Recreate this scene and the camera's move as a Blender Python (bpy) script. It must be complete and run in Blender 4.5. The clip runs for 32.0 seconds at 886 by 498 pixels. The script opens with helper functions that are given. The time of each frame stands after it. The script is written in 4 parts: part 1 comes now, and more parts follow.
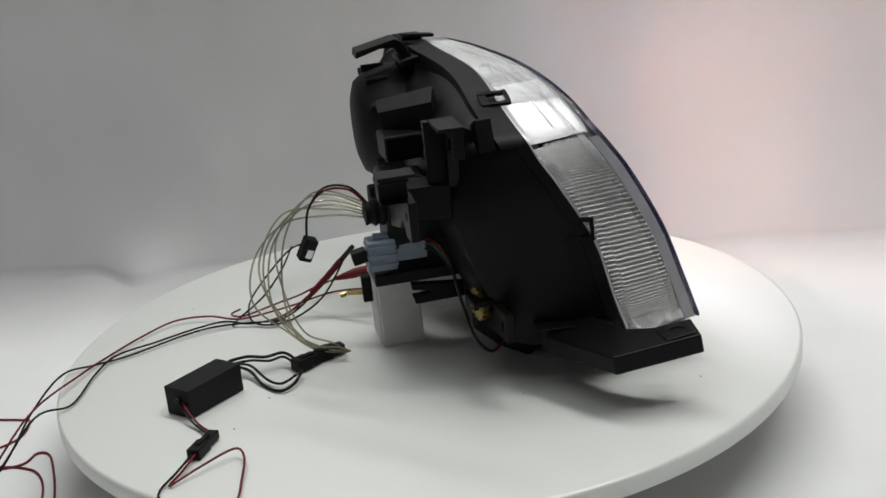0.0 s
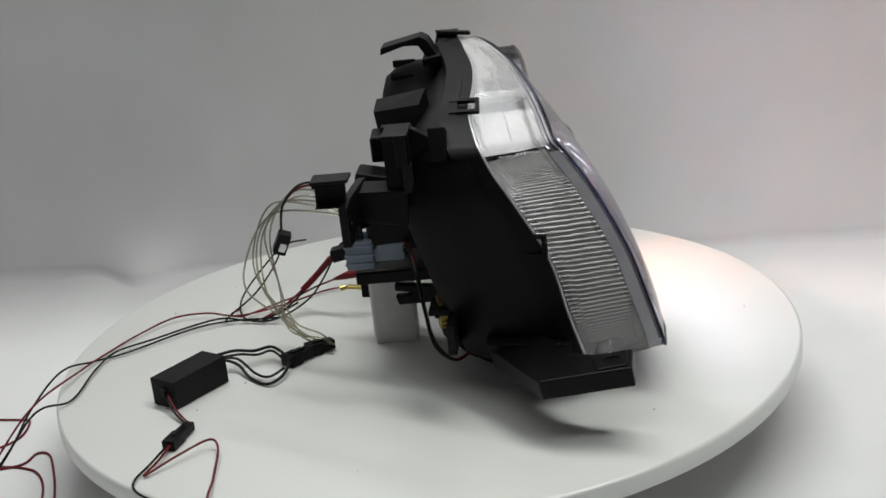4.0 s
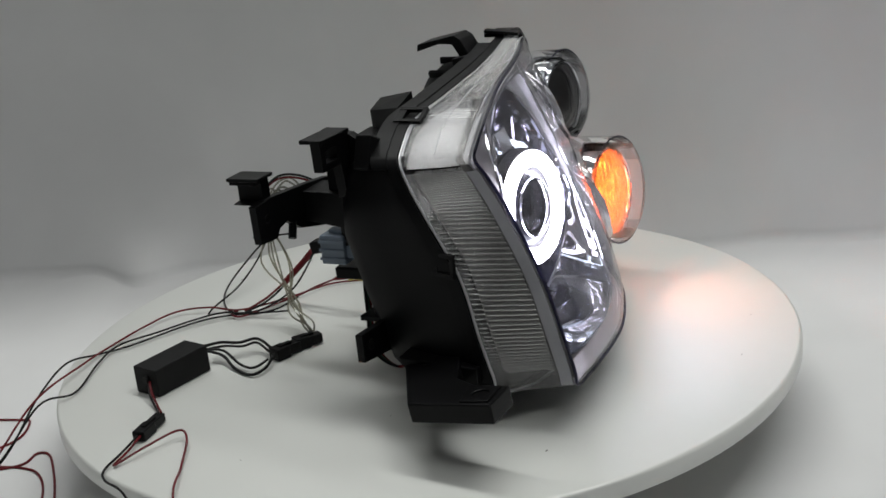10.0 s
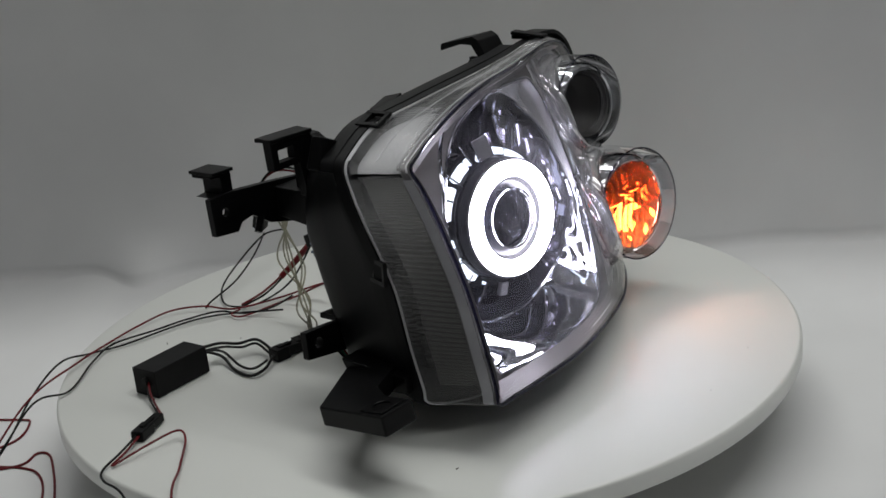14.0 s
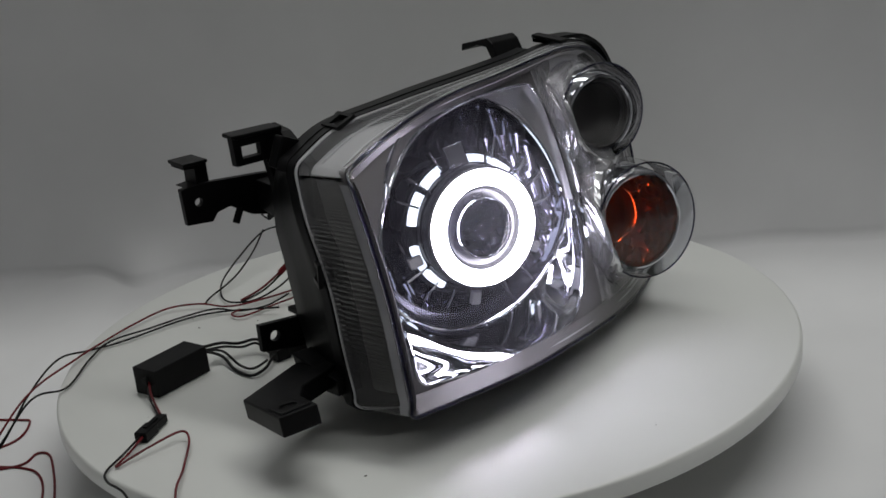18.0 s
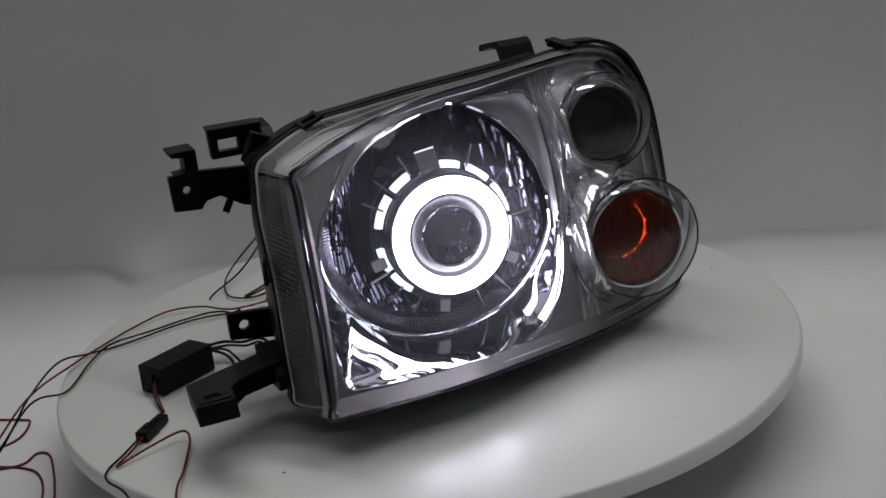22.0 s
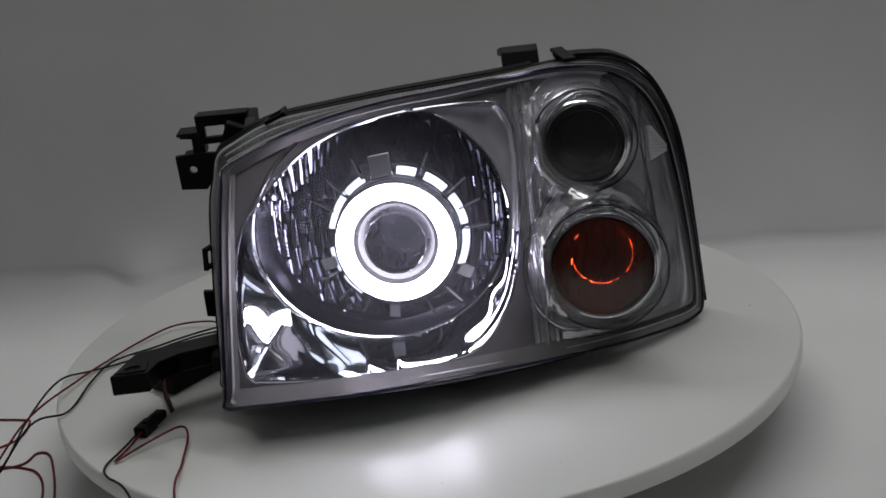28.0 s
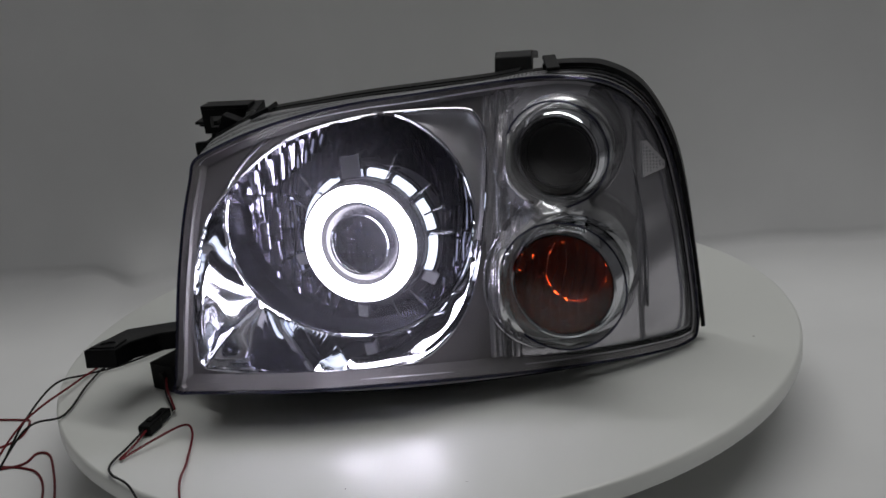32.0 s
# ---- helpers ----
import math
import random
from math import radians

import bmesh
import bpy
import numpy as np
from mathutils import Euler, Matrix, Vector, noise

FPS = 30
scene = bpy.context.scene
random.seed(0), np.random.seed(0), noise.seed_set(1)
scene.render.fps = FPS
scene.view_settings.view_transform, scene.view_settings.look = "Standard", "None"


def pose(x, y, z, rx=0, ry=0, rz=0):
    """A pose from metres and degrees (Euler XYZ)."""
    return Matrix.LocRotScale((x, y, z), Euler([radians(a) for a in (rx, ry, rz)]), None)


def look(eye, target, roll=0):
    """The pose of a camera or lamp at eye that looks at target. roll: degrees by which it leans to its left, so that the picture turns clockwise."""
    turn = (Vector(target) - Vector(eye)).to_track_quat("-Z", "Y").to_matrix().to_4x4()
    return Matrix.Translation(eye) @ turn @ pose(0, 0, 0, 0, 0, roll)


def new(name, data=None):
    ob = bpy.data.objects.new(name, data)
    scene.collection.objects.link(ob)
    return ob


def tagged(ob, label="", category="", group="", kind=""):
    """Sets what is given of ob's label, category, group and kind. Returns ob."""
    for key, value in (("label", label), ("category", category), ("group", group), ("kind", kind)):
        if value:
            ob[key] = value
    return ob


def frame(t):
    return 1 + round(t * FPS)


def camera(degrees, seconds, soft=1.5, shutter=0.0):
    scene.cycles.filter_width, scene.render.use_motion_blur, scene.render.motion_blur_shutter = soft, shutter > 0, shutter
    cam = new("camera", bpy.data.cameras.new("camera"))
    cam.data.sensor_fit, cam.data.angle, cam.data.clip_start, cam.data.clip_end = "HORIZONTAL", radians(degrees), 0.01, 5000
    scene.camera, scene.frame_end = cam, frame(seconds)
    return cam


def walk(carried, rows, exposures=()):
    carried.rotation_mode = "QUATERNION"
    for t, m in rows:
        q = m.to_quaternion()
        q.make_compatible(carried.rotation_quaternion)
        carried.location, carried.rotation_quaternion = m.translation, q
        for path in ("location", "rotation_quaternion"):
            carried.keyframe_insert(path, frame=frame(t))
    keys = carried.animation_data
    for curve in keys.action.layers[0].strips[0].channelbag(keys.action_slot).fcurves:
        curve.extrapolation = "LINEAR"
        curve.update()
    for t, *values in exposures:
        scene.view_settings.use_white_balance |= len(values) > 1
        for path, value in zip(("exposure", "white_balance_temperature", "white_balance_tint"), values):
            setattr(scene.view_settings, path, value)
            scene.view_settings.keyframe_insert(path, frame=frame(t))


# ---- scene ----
# One still camera before a round turntable; the headlight turns once through a quarter circle.
cam = camera(38.38, 32.0, soft=1.6)
EYE = (0.0, -1.0, 0.4051)
TARGET = (EYE[0] + 0.02122, EYE[1] + 0.94785, EYE[2] - 0.31802)
VIEW = look(EYE, TARGET, -6.12)
EXPOSURES = ((0, 0.0, 6500, 10), (5, -0.05, 6500, 10), (9, -0.25, 6500, 10), (13, -0.56, 6500, 10.5), (17, -0.81, 6500, 11.5), (21, -1.05, 6500, 12.5), (25, -1.17, 6500, 13), (32, -1.12, 6500, 13))
walk(cam, [(0, VIEW), (32, VIEW)], EXPOSURES)

# turn of the table about its axis: seconds, degrees
TURN = ((0, 97.93), (2, 90.62), (3.5, 85.34), (6, 76.6), (8, 69.6), (10, 62.4), (12, 55.2), (14, 48.2), (16.5, 39.3),
        (19, 30.85), (21, 24.12), (23, 17.3), (25, 10.4), (28, 0.0), (30, -6.8), (32, -13.64))

# ---- world and lamps ----
world = bpy.data.worlds.new("room_dark")
scene.world = world
world.use_nodes = True
world.node_tree.nodes["Background"].inputs[0].default_value = (0.9, 0.95, 1.0, 1)
world.node_tree.nodes["Background"].inputs[1].default_value = 0.05


def area_lamp(name, at, to, w, h, watts, colour):
    data = bpy.data.lights.new(name, "AREA")
    data.shape, data.size, data.size_y, data.energy, data.color = "RECTANGLE", w, h, watts, colour
    ob = new(name, data)
    ob.matrix_world = look(at, to)
    return ob


area_lamp("ceiling_lamp", (0.28, 0.22, 2.10), (0.25, 0.18, 0.0), 2.6, 0.22, 36.0, (0.98, 1.0, 0.975))
area_lamp("room_lamp", (0.1, -0.85, 2.10), (0.1, -0.75, 0.0), 2.6, 0.22, 10.2, (0.98, 1.0, 0.975))


# ---- materials ----
def material(name):
    m = bpy.data.materials.new(name)
    m.use_nodes = True
    nt = m.node_tree
    return m, nt, nt.nodes["Principled BSDF"]


def link(nt, a, b):
    nt.links.new(a, b)


def noise_tex(nt, scale, detail=4, rough=0.55, coord="Object"):
    tc = nt.nodes.new("ShaderNodeTexCoord")
    n = nt.nodes.new("ShaderNodeTexNoise")
    n.inputs["Scale"].default_value, n.inputs["Detail"].default_value, n.inputs["Roughness"].default_value = scale, detail, rough
    link(nt, tc.outputs[coord], n.inputs["Vector"])
    return n


def ramp(nt, source, lo, hi, c0, c1):
    r = nt.nodes.new("ShaderNodeValToRGB")
    r.color_ramp.elements[0].position, r.color_ramp.elements[1].position = lo, hi
    r.color_ramp.elements[0].color, r.color_ramp.elements[1].color = (*c0, 1), (*c1, 1)
    link(nt, source, r.inputs[0])
    return r


def bump(nt, bsdf, source, strength, distance):
    b = nt.nodes.new("ShaderNodeBump")
    b.inputs["Strength"].default_value, b.inputs["Distance"].default_value = strength, distance
    link(nt, source, b.inputs["Height"])
    link(nt, b.outputs[0], bsdf.inputs["Normal"])
    return b


def surface(name, c0, c1, rough, metal=0.0, scale=40, fine=400, relief=0.15, depth=0.0004, spec=0.5, coat=0.0, lo=0.35, hi=0.68):
    """Plain worn surface: two colours in a soft noise, a fine grain in the relief and in the gloss."""
    m, nt, b = material(name)
    n = noise_tex(nt, scale)
    link(nt, ramp(nt, n.outputs["Fac"], lo, hi, c0, c1).outputs[0], b.inputs["Base Color"])
    g = noise_tex(nt, fine, 3)
    bump(nt, b, g.outputs["Fac"], relief, depth)
    rr = nt.nodes.new("ShaderNodeMapRange")
    rr.inputs[3].default_value, rr.inputs[4].default_value = rough * 0.8, min(1.0, rough * 1.2)
    link(nt, n.outputs["Fac"], rr.inputs[0])
    link(nt, rr.outputs[0], b.inputs["Roughness"])
    b.inputs["Metallic"].default_value, b.inputs["Specular IOR Level"].default_value = metal, spec
    b.inputs["Coat Weight"].default_value = coat
    return m


def clear(name, tint, gloss, rough=0.02, haze=0.0, haze_colour=(0.8, 0.8, 0.85)):
    """Thin clear plastic: looks through, with a reflection that grows towards the edge, and a little haze."""
    m, nt, b = material(name)
    nt.nodes.remove(b)
    out = nt.nodes["Material Output"]
    tr, gl, mx, fr = (nt.nodes.new("ShaderNode" + k) for k in ("BsdfTransparent", "BsdfGlossy", "MixShader", "Fresnel"))
    tr.inputs[0].default_value = (*tint, 1)
    gl.inputs["Roughness"].default_value = rough
    fr.inputs[0].default_value = gloss
    link(nt, fr.outputs[0], mx.inputs[0])
    base = tr.outputs[0]
    if haze:
        df, mh = nt.nodes.new("ShaderNodeBsdfTranslucent"), nt.nodes.new("ShaderNodeMixShader")
        df.inputs[0].default_value = (*haze_colour, 1)
        mh.inputs[0].default_value = haze
        link(nt, tr.outputs[0], mh.inputs[1])
        link(nt, df.outputs[0], mh.inputs[2])
        base = mh.outputs[0]
    link(nt, base, mx.inputs[1])
    link(nt, gl.outputs[0], mx.inputs[2])
    link(nt, mx.outputs[0], out.inputs[0])
    return m


def glow(name, colour, strength):
    m, nt, b = material(name)
    b.inputs["Base Color"].default_value = (*[min(1, c) for c in colour], 1)
    b.inputs["Emission Color"].default_value = (*colour, 1)
    b.inputs["Emission Strength"].default_value = strength
    return m


def laminate():
    """White laminate: faint mottling and scuffs in the colour, a fine grain in the relief."""
    m, nt, bsdf = material("white_laminate")
    n = noise_tex(nt, 14, 2)
    link(nt, ramp(nt, n.outputs["Fac"], 0.2, 0.8, (0.722, 0.732, 0.700), (0.742, 0.752, 0.720)).outputs[0], bsdf.inputs["Base Color"])
    g = noise_tex(nt, 180, 3)
    bump(nt, bsdf, g.outputs["Fac"], 0.04, 0.0003)
    bsdf.inputs["Roughness"].default_value, bsdf.inputs["Specular IOR Level"].default_value = 0.32, 0.9
    return m


def amber_plastic():
    """Amber signal plastic: clear between wavy upright flutes that scatter the light."""
    m = clear("amber_lens_plastic", (1.0, 0.125, 0.022), 1.5, 0.05, 0.20, (1.0, 0.20, 0.016))
    nt = m.node_tree
    tc, wave, span = (nt.nodes.new("ShaderNode" + k) for k in ("TexCoord", "TexWave", "MapRange"))
    wave.wave_type, wave.bands_direction = "BANDS", "X"
    for key, value in (("Scale", 44), ("Distortion", 3.0), ("Detail", 2), ("Detail Scale", 1.2)):
        wave.inputs[key].default_value = value
    span.inputs[3].default_value, span.inputs[4].default_value = 0.02, 0.20
    link(nt, tc.outputs["Object"], wave.inputs["Vector"])
    link(nt, wave.outputs["Fac"], span.inputs[0])
    haze = next(n for n in nt.nodes if n.bl_idname == "ShaderNodeMixShader" and n.inputs[2].links[0].from_node.bl_idname == "ShaderNodeBsdfTranslucent")
    link(nt, span.outputs[0], haze.inputs[0])
    return m


M_DISC = laminate()
M_CLOTH = surface("white_backdrop_cloth", (0.72, 0.72, 0.72), (0.80, 0.80, 0.80), 0.85, 0, 3, 900, 0.2, 0.0005, 0.2)
# tones of the unseen room, set to steer bounce light and reflections
M_DARKROOM = surface("unseen_room_dim", (0.26, 0.26, 0.265), (0.31, 0.31, 0.315), 0.9, 0, 2, 60)
M_CEILING = surface("unseen_ceiling_white", (0.70, 0.70, 0.70), (0.76, 0.76, 0.76), 0.9, 0, 2, 60)
M_BLACK = surface("black_moulded_plastic", (0.0025, 0.0025, 0.0028), (0.0045, 0.0045, 0.005), 0.40, 0, 30, 700, 0.2, 0.0004, 0.14)
M_BLACK_SOFT = surface("black_satin_plastic", (0.005, 0.005, 0.0055), (0.009, 0.009, 0.0095), 0.6, 0, 40, 600, 0.3, 0.0004, 0.2)
M_CHROME = surface("bright_chrome", (0.68, 0.69, 0.72), (0.76, 0.77, 0.79), 0.06, 1.0, 25, 120, 0.03, 0.0004)
M_CHROME_DIM = surface("smoked_chrome", (0.165, 0.16, 0.20), (0.22, 0.215, 0.265), 0.07, 1.0, 35, 160, 0.05, 0.0004)
M_SMOKED_DARK = surface("dark_smoked_plating", (0.07, 0.07, 0.085), (0.11, 0.11, 0.13), 0.16, 1.0, 35, 160, 0.04, 0.0003)
M_SILVER = surface("bright_silver_plating", (0.66, 0.66, 0.68), (0.74, 0.74, 0.76), 0.17, 0.80, 30, 300, 0.03, 0.0003)
M_SATIN = surface("satin_metal", (0.60, 0.60, 0.62), (0.70, 0.70, 0.72), 0.25, 0.70, 60, 500, 0.1, 0.0003)
M_BEZEL_GREY = surface("grey_bezel_plating", (0.145, 0.139, 0.139), (0.178, 0.171, 0.171), 0.40, 0.35, 40, 500, 0.1, 0.0003)
M_LENS = clear("clear_lens_plastic", (0.98, 0.965, 0.98), 1.42, 0.02, 0.022, (0.80, 0.79, 0.90))
M_BUBBLE = clear("clear_bulge_plastic", (0.95, 0.95, 0.96), 1.45, 0.02, 0.02)
M_RIBBED = clear("ribbed_lens_plastic", (0.88, 0.88, 0.89), 1.5, 0.12, 0.12)
# liner and flute tones carry the side's light: bright above, dull below
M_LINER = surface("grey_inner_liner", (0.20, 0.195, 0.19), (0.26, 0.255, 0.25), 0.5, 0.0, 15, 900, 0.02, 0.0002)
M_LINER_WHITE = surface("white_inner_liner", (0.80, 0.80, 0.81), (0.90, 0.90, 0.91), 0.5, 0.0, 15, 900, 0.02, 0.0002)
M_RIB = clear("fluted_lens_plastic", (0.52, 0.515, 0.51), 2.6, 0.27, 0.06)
M_RIB_BRIGHT = clear("brightened_fluted_plastic", (0.90, 0.90, 0.91), 4.2, 0.12, 0.17, (0.92, 0.92, 0.94))
M_RIB_CREST = surface("pale_moulding_line", (0.55, 0.55, 0.57), (0.65, 0.65, 0.67), 0.3, 0.4, 30, 300)
M_MARGIN = surface("frosted_margin_plastic", (0.33, 0.33, 0.35), (0.40, 0.40, 0.42), 0.22, 0.0, 30, 400, 0.03, 0.0003)
M_LENS_EDGE = clear("lens_edge_plastic", (0.25, 0.25, 0.38), 1.6, 0.08, 0.2, (0.15, 0.15, 0.3))
M_AMBER = amber_plastic()
M_SMOKE = clear("smoked_lens_plastic", (0.60, 0.59, 0.58), 1.5, 0.05, 0.25, (0.45, 0.44, 0.43))
M_GLASS = clear("projector_glass", (0.80, 0.83, 0.92), 1.6, 0.01)
M_BARREL = surface("dark_barrel_plastic", (0.004, 0.004, 0.006), (0.007, 0.007, 0.010), 0.28, 0, 40, 400)
M_HALO = glow("white_ring_light", (0.87, 0.86, 1.0), 48)
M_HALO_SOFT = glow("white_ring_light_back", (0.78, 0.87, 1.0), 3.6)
M_SIGNAL = glow("amber_led_face", (1.0, 0.60, 0.44), 108)
M_WHITE_CARD = surface("white_card", (0.72, 0.70, 0.70), (0.80, 0.78, 0.77), 0.7, 0, 50, 500)
M_RED = surface("red_wire_sheath", (0.11, 0.006, 0.010), (0.17, 0.009, 0.014), 0.45, 0, 80, 700, 0.15, 0.0004, 0.25)
M_WIRE_BLACK = surface("black_wire_sheath", (0.005, 0.005, 0.005), (0.010, 0.010, 0.010), 0.45, 0, 80, 700, 0.15, 0.0004, 0.2)
M_GREEN = surface("green_wire_sheath", (0.01, 0.06, 0.035), (0.02, 0.09, 0.05), 0.4, 0, 80, 700)
M_CLEAR_WIRE = clear("clear_wire_sheath", (0.78, 0.76, 0.66), 1.45, 0.1, 0.35, (0.75, 0.74, 0.66))
M_BLUEGREY = surface("blue_grey_plastic", (0.13, 0.17, 0.22), (0.17, 0.21, 0.27), 0.4, 0, 60, 600)
M_BRASS = surface("yellow_brass", (0.42, 0.33, 0.10), (0.55, 0.44, 0.14), 0.3, 1.0, 60, 500)
M_SPECK = surface("grey_dust_speck", (0.12, 0.11, 0.10), (0.2, 0.18, 0.16), 0.9)


# ---- mesh helpers ----
def part(name, bm, mat, parent=None, label="", smooth=False):
    me = bpy.data.meshes.new(name)
    bmesh.ops.recalc_face_normals(bm, faces=bm.faces)
    if smooth:
        for f in bm.faces:
            f.smooth = True
    bm.to_mesh(me)
    bm.free()
    me.materials.append(mat)
    if smooth:
        me.set_sharp_from_angle(angle=radians(38))
    ob = new(name, me)
    if parent is not None:
        ob.parent = parent
    if label:
        ob["label"] = label
    return ob


def bevelled(bm, width, segments=2):
    edges = [e for e in bm.edges if len(e.link_faces) == 2 and e.calc_face_angle(0) > 0.5]
    bmesh.ops.bevel(bm, geom=edges, offset=width, segments=segments, affect="EDGES", profile=0.5, clamp_overlap=True)
    return bm


def box(centre, size, turn=(0, 0, 0), bevel=0.001, bm=None):
    b = bmesh.new()
    bmesh.ops.create_cube(b, size=1, matrix=pose(*centre, *turn) @ Matrix.Diagonal((*size, 1)))
    if bevel:
        bevelled(b, bevel)
    if bm is None:
        return b
    return merge(bm, b)


def merge(bm, b):
    me = bpy.data.meshes.new("joint")
    b.to_mesh(me)
    b.free()
    bm.from_mesh(me)
    bpy.data.meshes.remove(me)
    return bm


def lathe(profile, m, n=64, closed=False):
    """Turns (radius, height) pairs round the local z axis of the pose m."""
    bm = bmesh.new()
    rows = []
    for r, h in profile:
        if r < 1e-6:
            rows.append([bm.verts.new(m @ Vector((0, 0, h)))])
        else:
            rows.append([bm.verts.new(m @ Vector((r * math.cos(2 * math.pi * k / n), r * math.sin(2 * math.pi * k / n), h))) for k in range(n)])
    pairs = list(zip(rows, rows[1:])) + ([(rows[-1], rows[0])] if closed else [])
    for a, b in pairs:
        for k in range(n):
            j = (k + 1) % n
            loop = [a[k % len(a)], a[j % len(a)], b[j % len(b)], b[k % len(b)]]
            loop = list(dict.fromkeys(loop))
            if len(loop) > 2:
                bm.faces.new(loop)
    return bm


def faceted(profile, m, n, seed, jitter):
    """A turned cup of flat facets, each corner a little off the true surface."""
    rng = random.Random(seed)
    rows = []
    for k, (r, h) in enumerate(profile):
        rows.append([m @ Vector(((r + e) * math.cos(a), (r + e) * math.sin(a), h + rng.uniform(-jitter, jitter)))
                     for a, e in ((2 * math.pi * (q + 0.5 * (k % 2)) / n, rng.uniform(-jitter, jitter)) for q in range(n))])
    bm = strip(rows)
    bmesh.ops.triangulate(bm, faces=bm.faces)
    return bm


def spline(points, per=8, closed=False):
    """Smooth line through the points."""
    p = [Vector(q) for q in points]
    n = len(p)
    out = []
    for i in range(n if closed else n - 1):
        if closed:
            a, b, c, d = p[(i - 1) % n], p[i], p[(i + 1) % n], p[(i + 2) % n]
        else:
            a, b, c, d = p[max(i - 1, 0)], p[i], p[i + 1], p[min(i + 2, n - 1)]
        for k in range(per):
            t = k / per
            out.append(0.5 * ((2 * b) + (c - a) * t + (2 * a - 5 * b + 4 * c - d) * t * t + (3 * b - a - 3 * c + d) * t ** 3))
    if not closed:
        out.append(p[-1])
    return out


def tube(points, radius, per=8, sides=8, closed=False, bm=None, smoothed=True):
    line = spline(points, per, closed) if smoothed else [Vector(q) for q in points]
    bm = bm or bmesh.new()
    rings = []
    n = len(line)
    side = None
    for i, c in enumerate(line):
        a = line[(i - 1) % n] if closed or i > 0 else line[i]
        b = line[(i + 1) % n] if closed or i < n - 1 else line[i]
        t = (b - a).normalized()
        if side is None:
            side = t.orthogonal().normalized()
        side = (side - t * side.dot(t)).normalized()
        up = t.cross(side)
        rings.append([bm.verts.new(c + radius * (side * math.cos(2 * math.pi * k / sides) + up * math.sin(2 * math.pi * k / sides))) for k in range(sides)])
    for a, b in list(zip(rings, rings[1:])) + ([(rings[-1], rings[0])] if closed else []):
        for k in range(sides):
            bm.faces.new((a[k], a[(k + 1) % sides], b[(k + 1) % sides], b[k]))
    if not closed:
        bm.faces.new(rings[0])
        bm.faces.new(rings[-1])
    return bm


def strip(lines, closed=True):
    """A skin over several lines of equal length."""
    bm = bmesh.new()
    rows = [[bm.verts.new(q) for q in line] for line in lines]
    n = len(rows[0])
    for a, b in zip(rows, rows[1:]):
        for k in range(n if closed else n - 1):
            j = (k + 1) % n
            bm.faces.new((a[k], a[j], b[j], b[k]))
    return bm


def plate(origin, u, v, outline, thick, holes=(), bevel=0.0008):
    """A flat plate of that outline in the plane of u and v, with holes (centre, radius), thick along u x v."""
    bm = bmesh.new()
    o, u, v = Vector(origin), Vector(u).normalized(), Vector(v).normalized()
    n = u.cross(v).normalized()
    loops = [outline] + [[(c[0] + r * math.cos(k * math.pi / 8), c[1] + r * math.sin(k * math.pi / 8)) for k in range(16)] if not hasattr(r, "__len__") else
                         [(c[0] - r[0], c[1] - r[1]), (c[0] + r[0], c[1] - r[1]), (c[0] + r[0], c[1] + r[1]), (c[0] - r[0], c[1] + r[1])] for c, r in holes]
    edges = []
    for lp in loops:
        vs = [bm.verts.new(o + u * a + v * b) for a, b in lp]
        edges += [bm.edges.new((vs[i], vs[(i + 1) % len(vs)])) for i in range(len(vs))]
    bmesh.ops.triangle_fill(bm, edges=edges, use_beauty=True)
    bmesh.ops.dissolve_limit(bm, angle_limit=0.01, verts=bm.verts, edges=bm.edges)
    got = bmesh.ops.extrude_face_region(bm, geom=list(bm.faces))
    bmesh.ops.translate(bm, verts=[g for g in got["geom"] if isinstance(g, bmesh.types.BMVert)], vec=n * thick)
    bmesh.ops.recalc_face_normals(bm, faces=bm.faces)
    return bm


# ---- setting ----
GROUND = -0.07


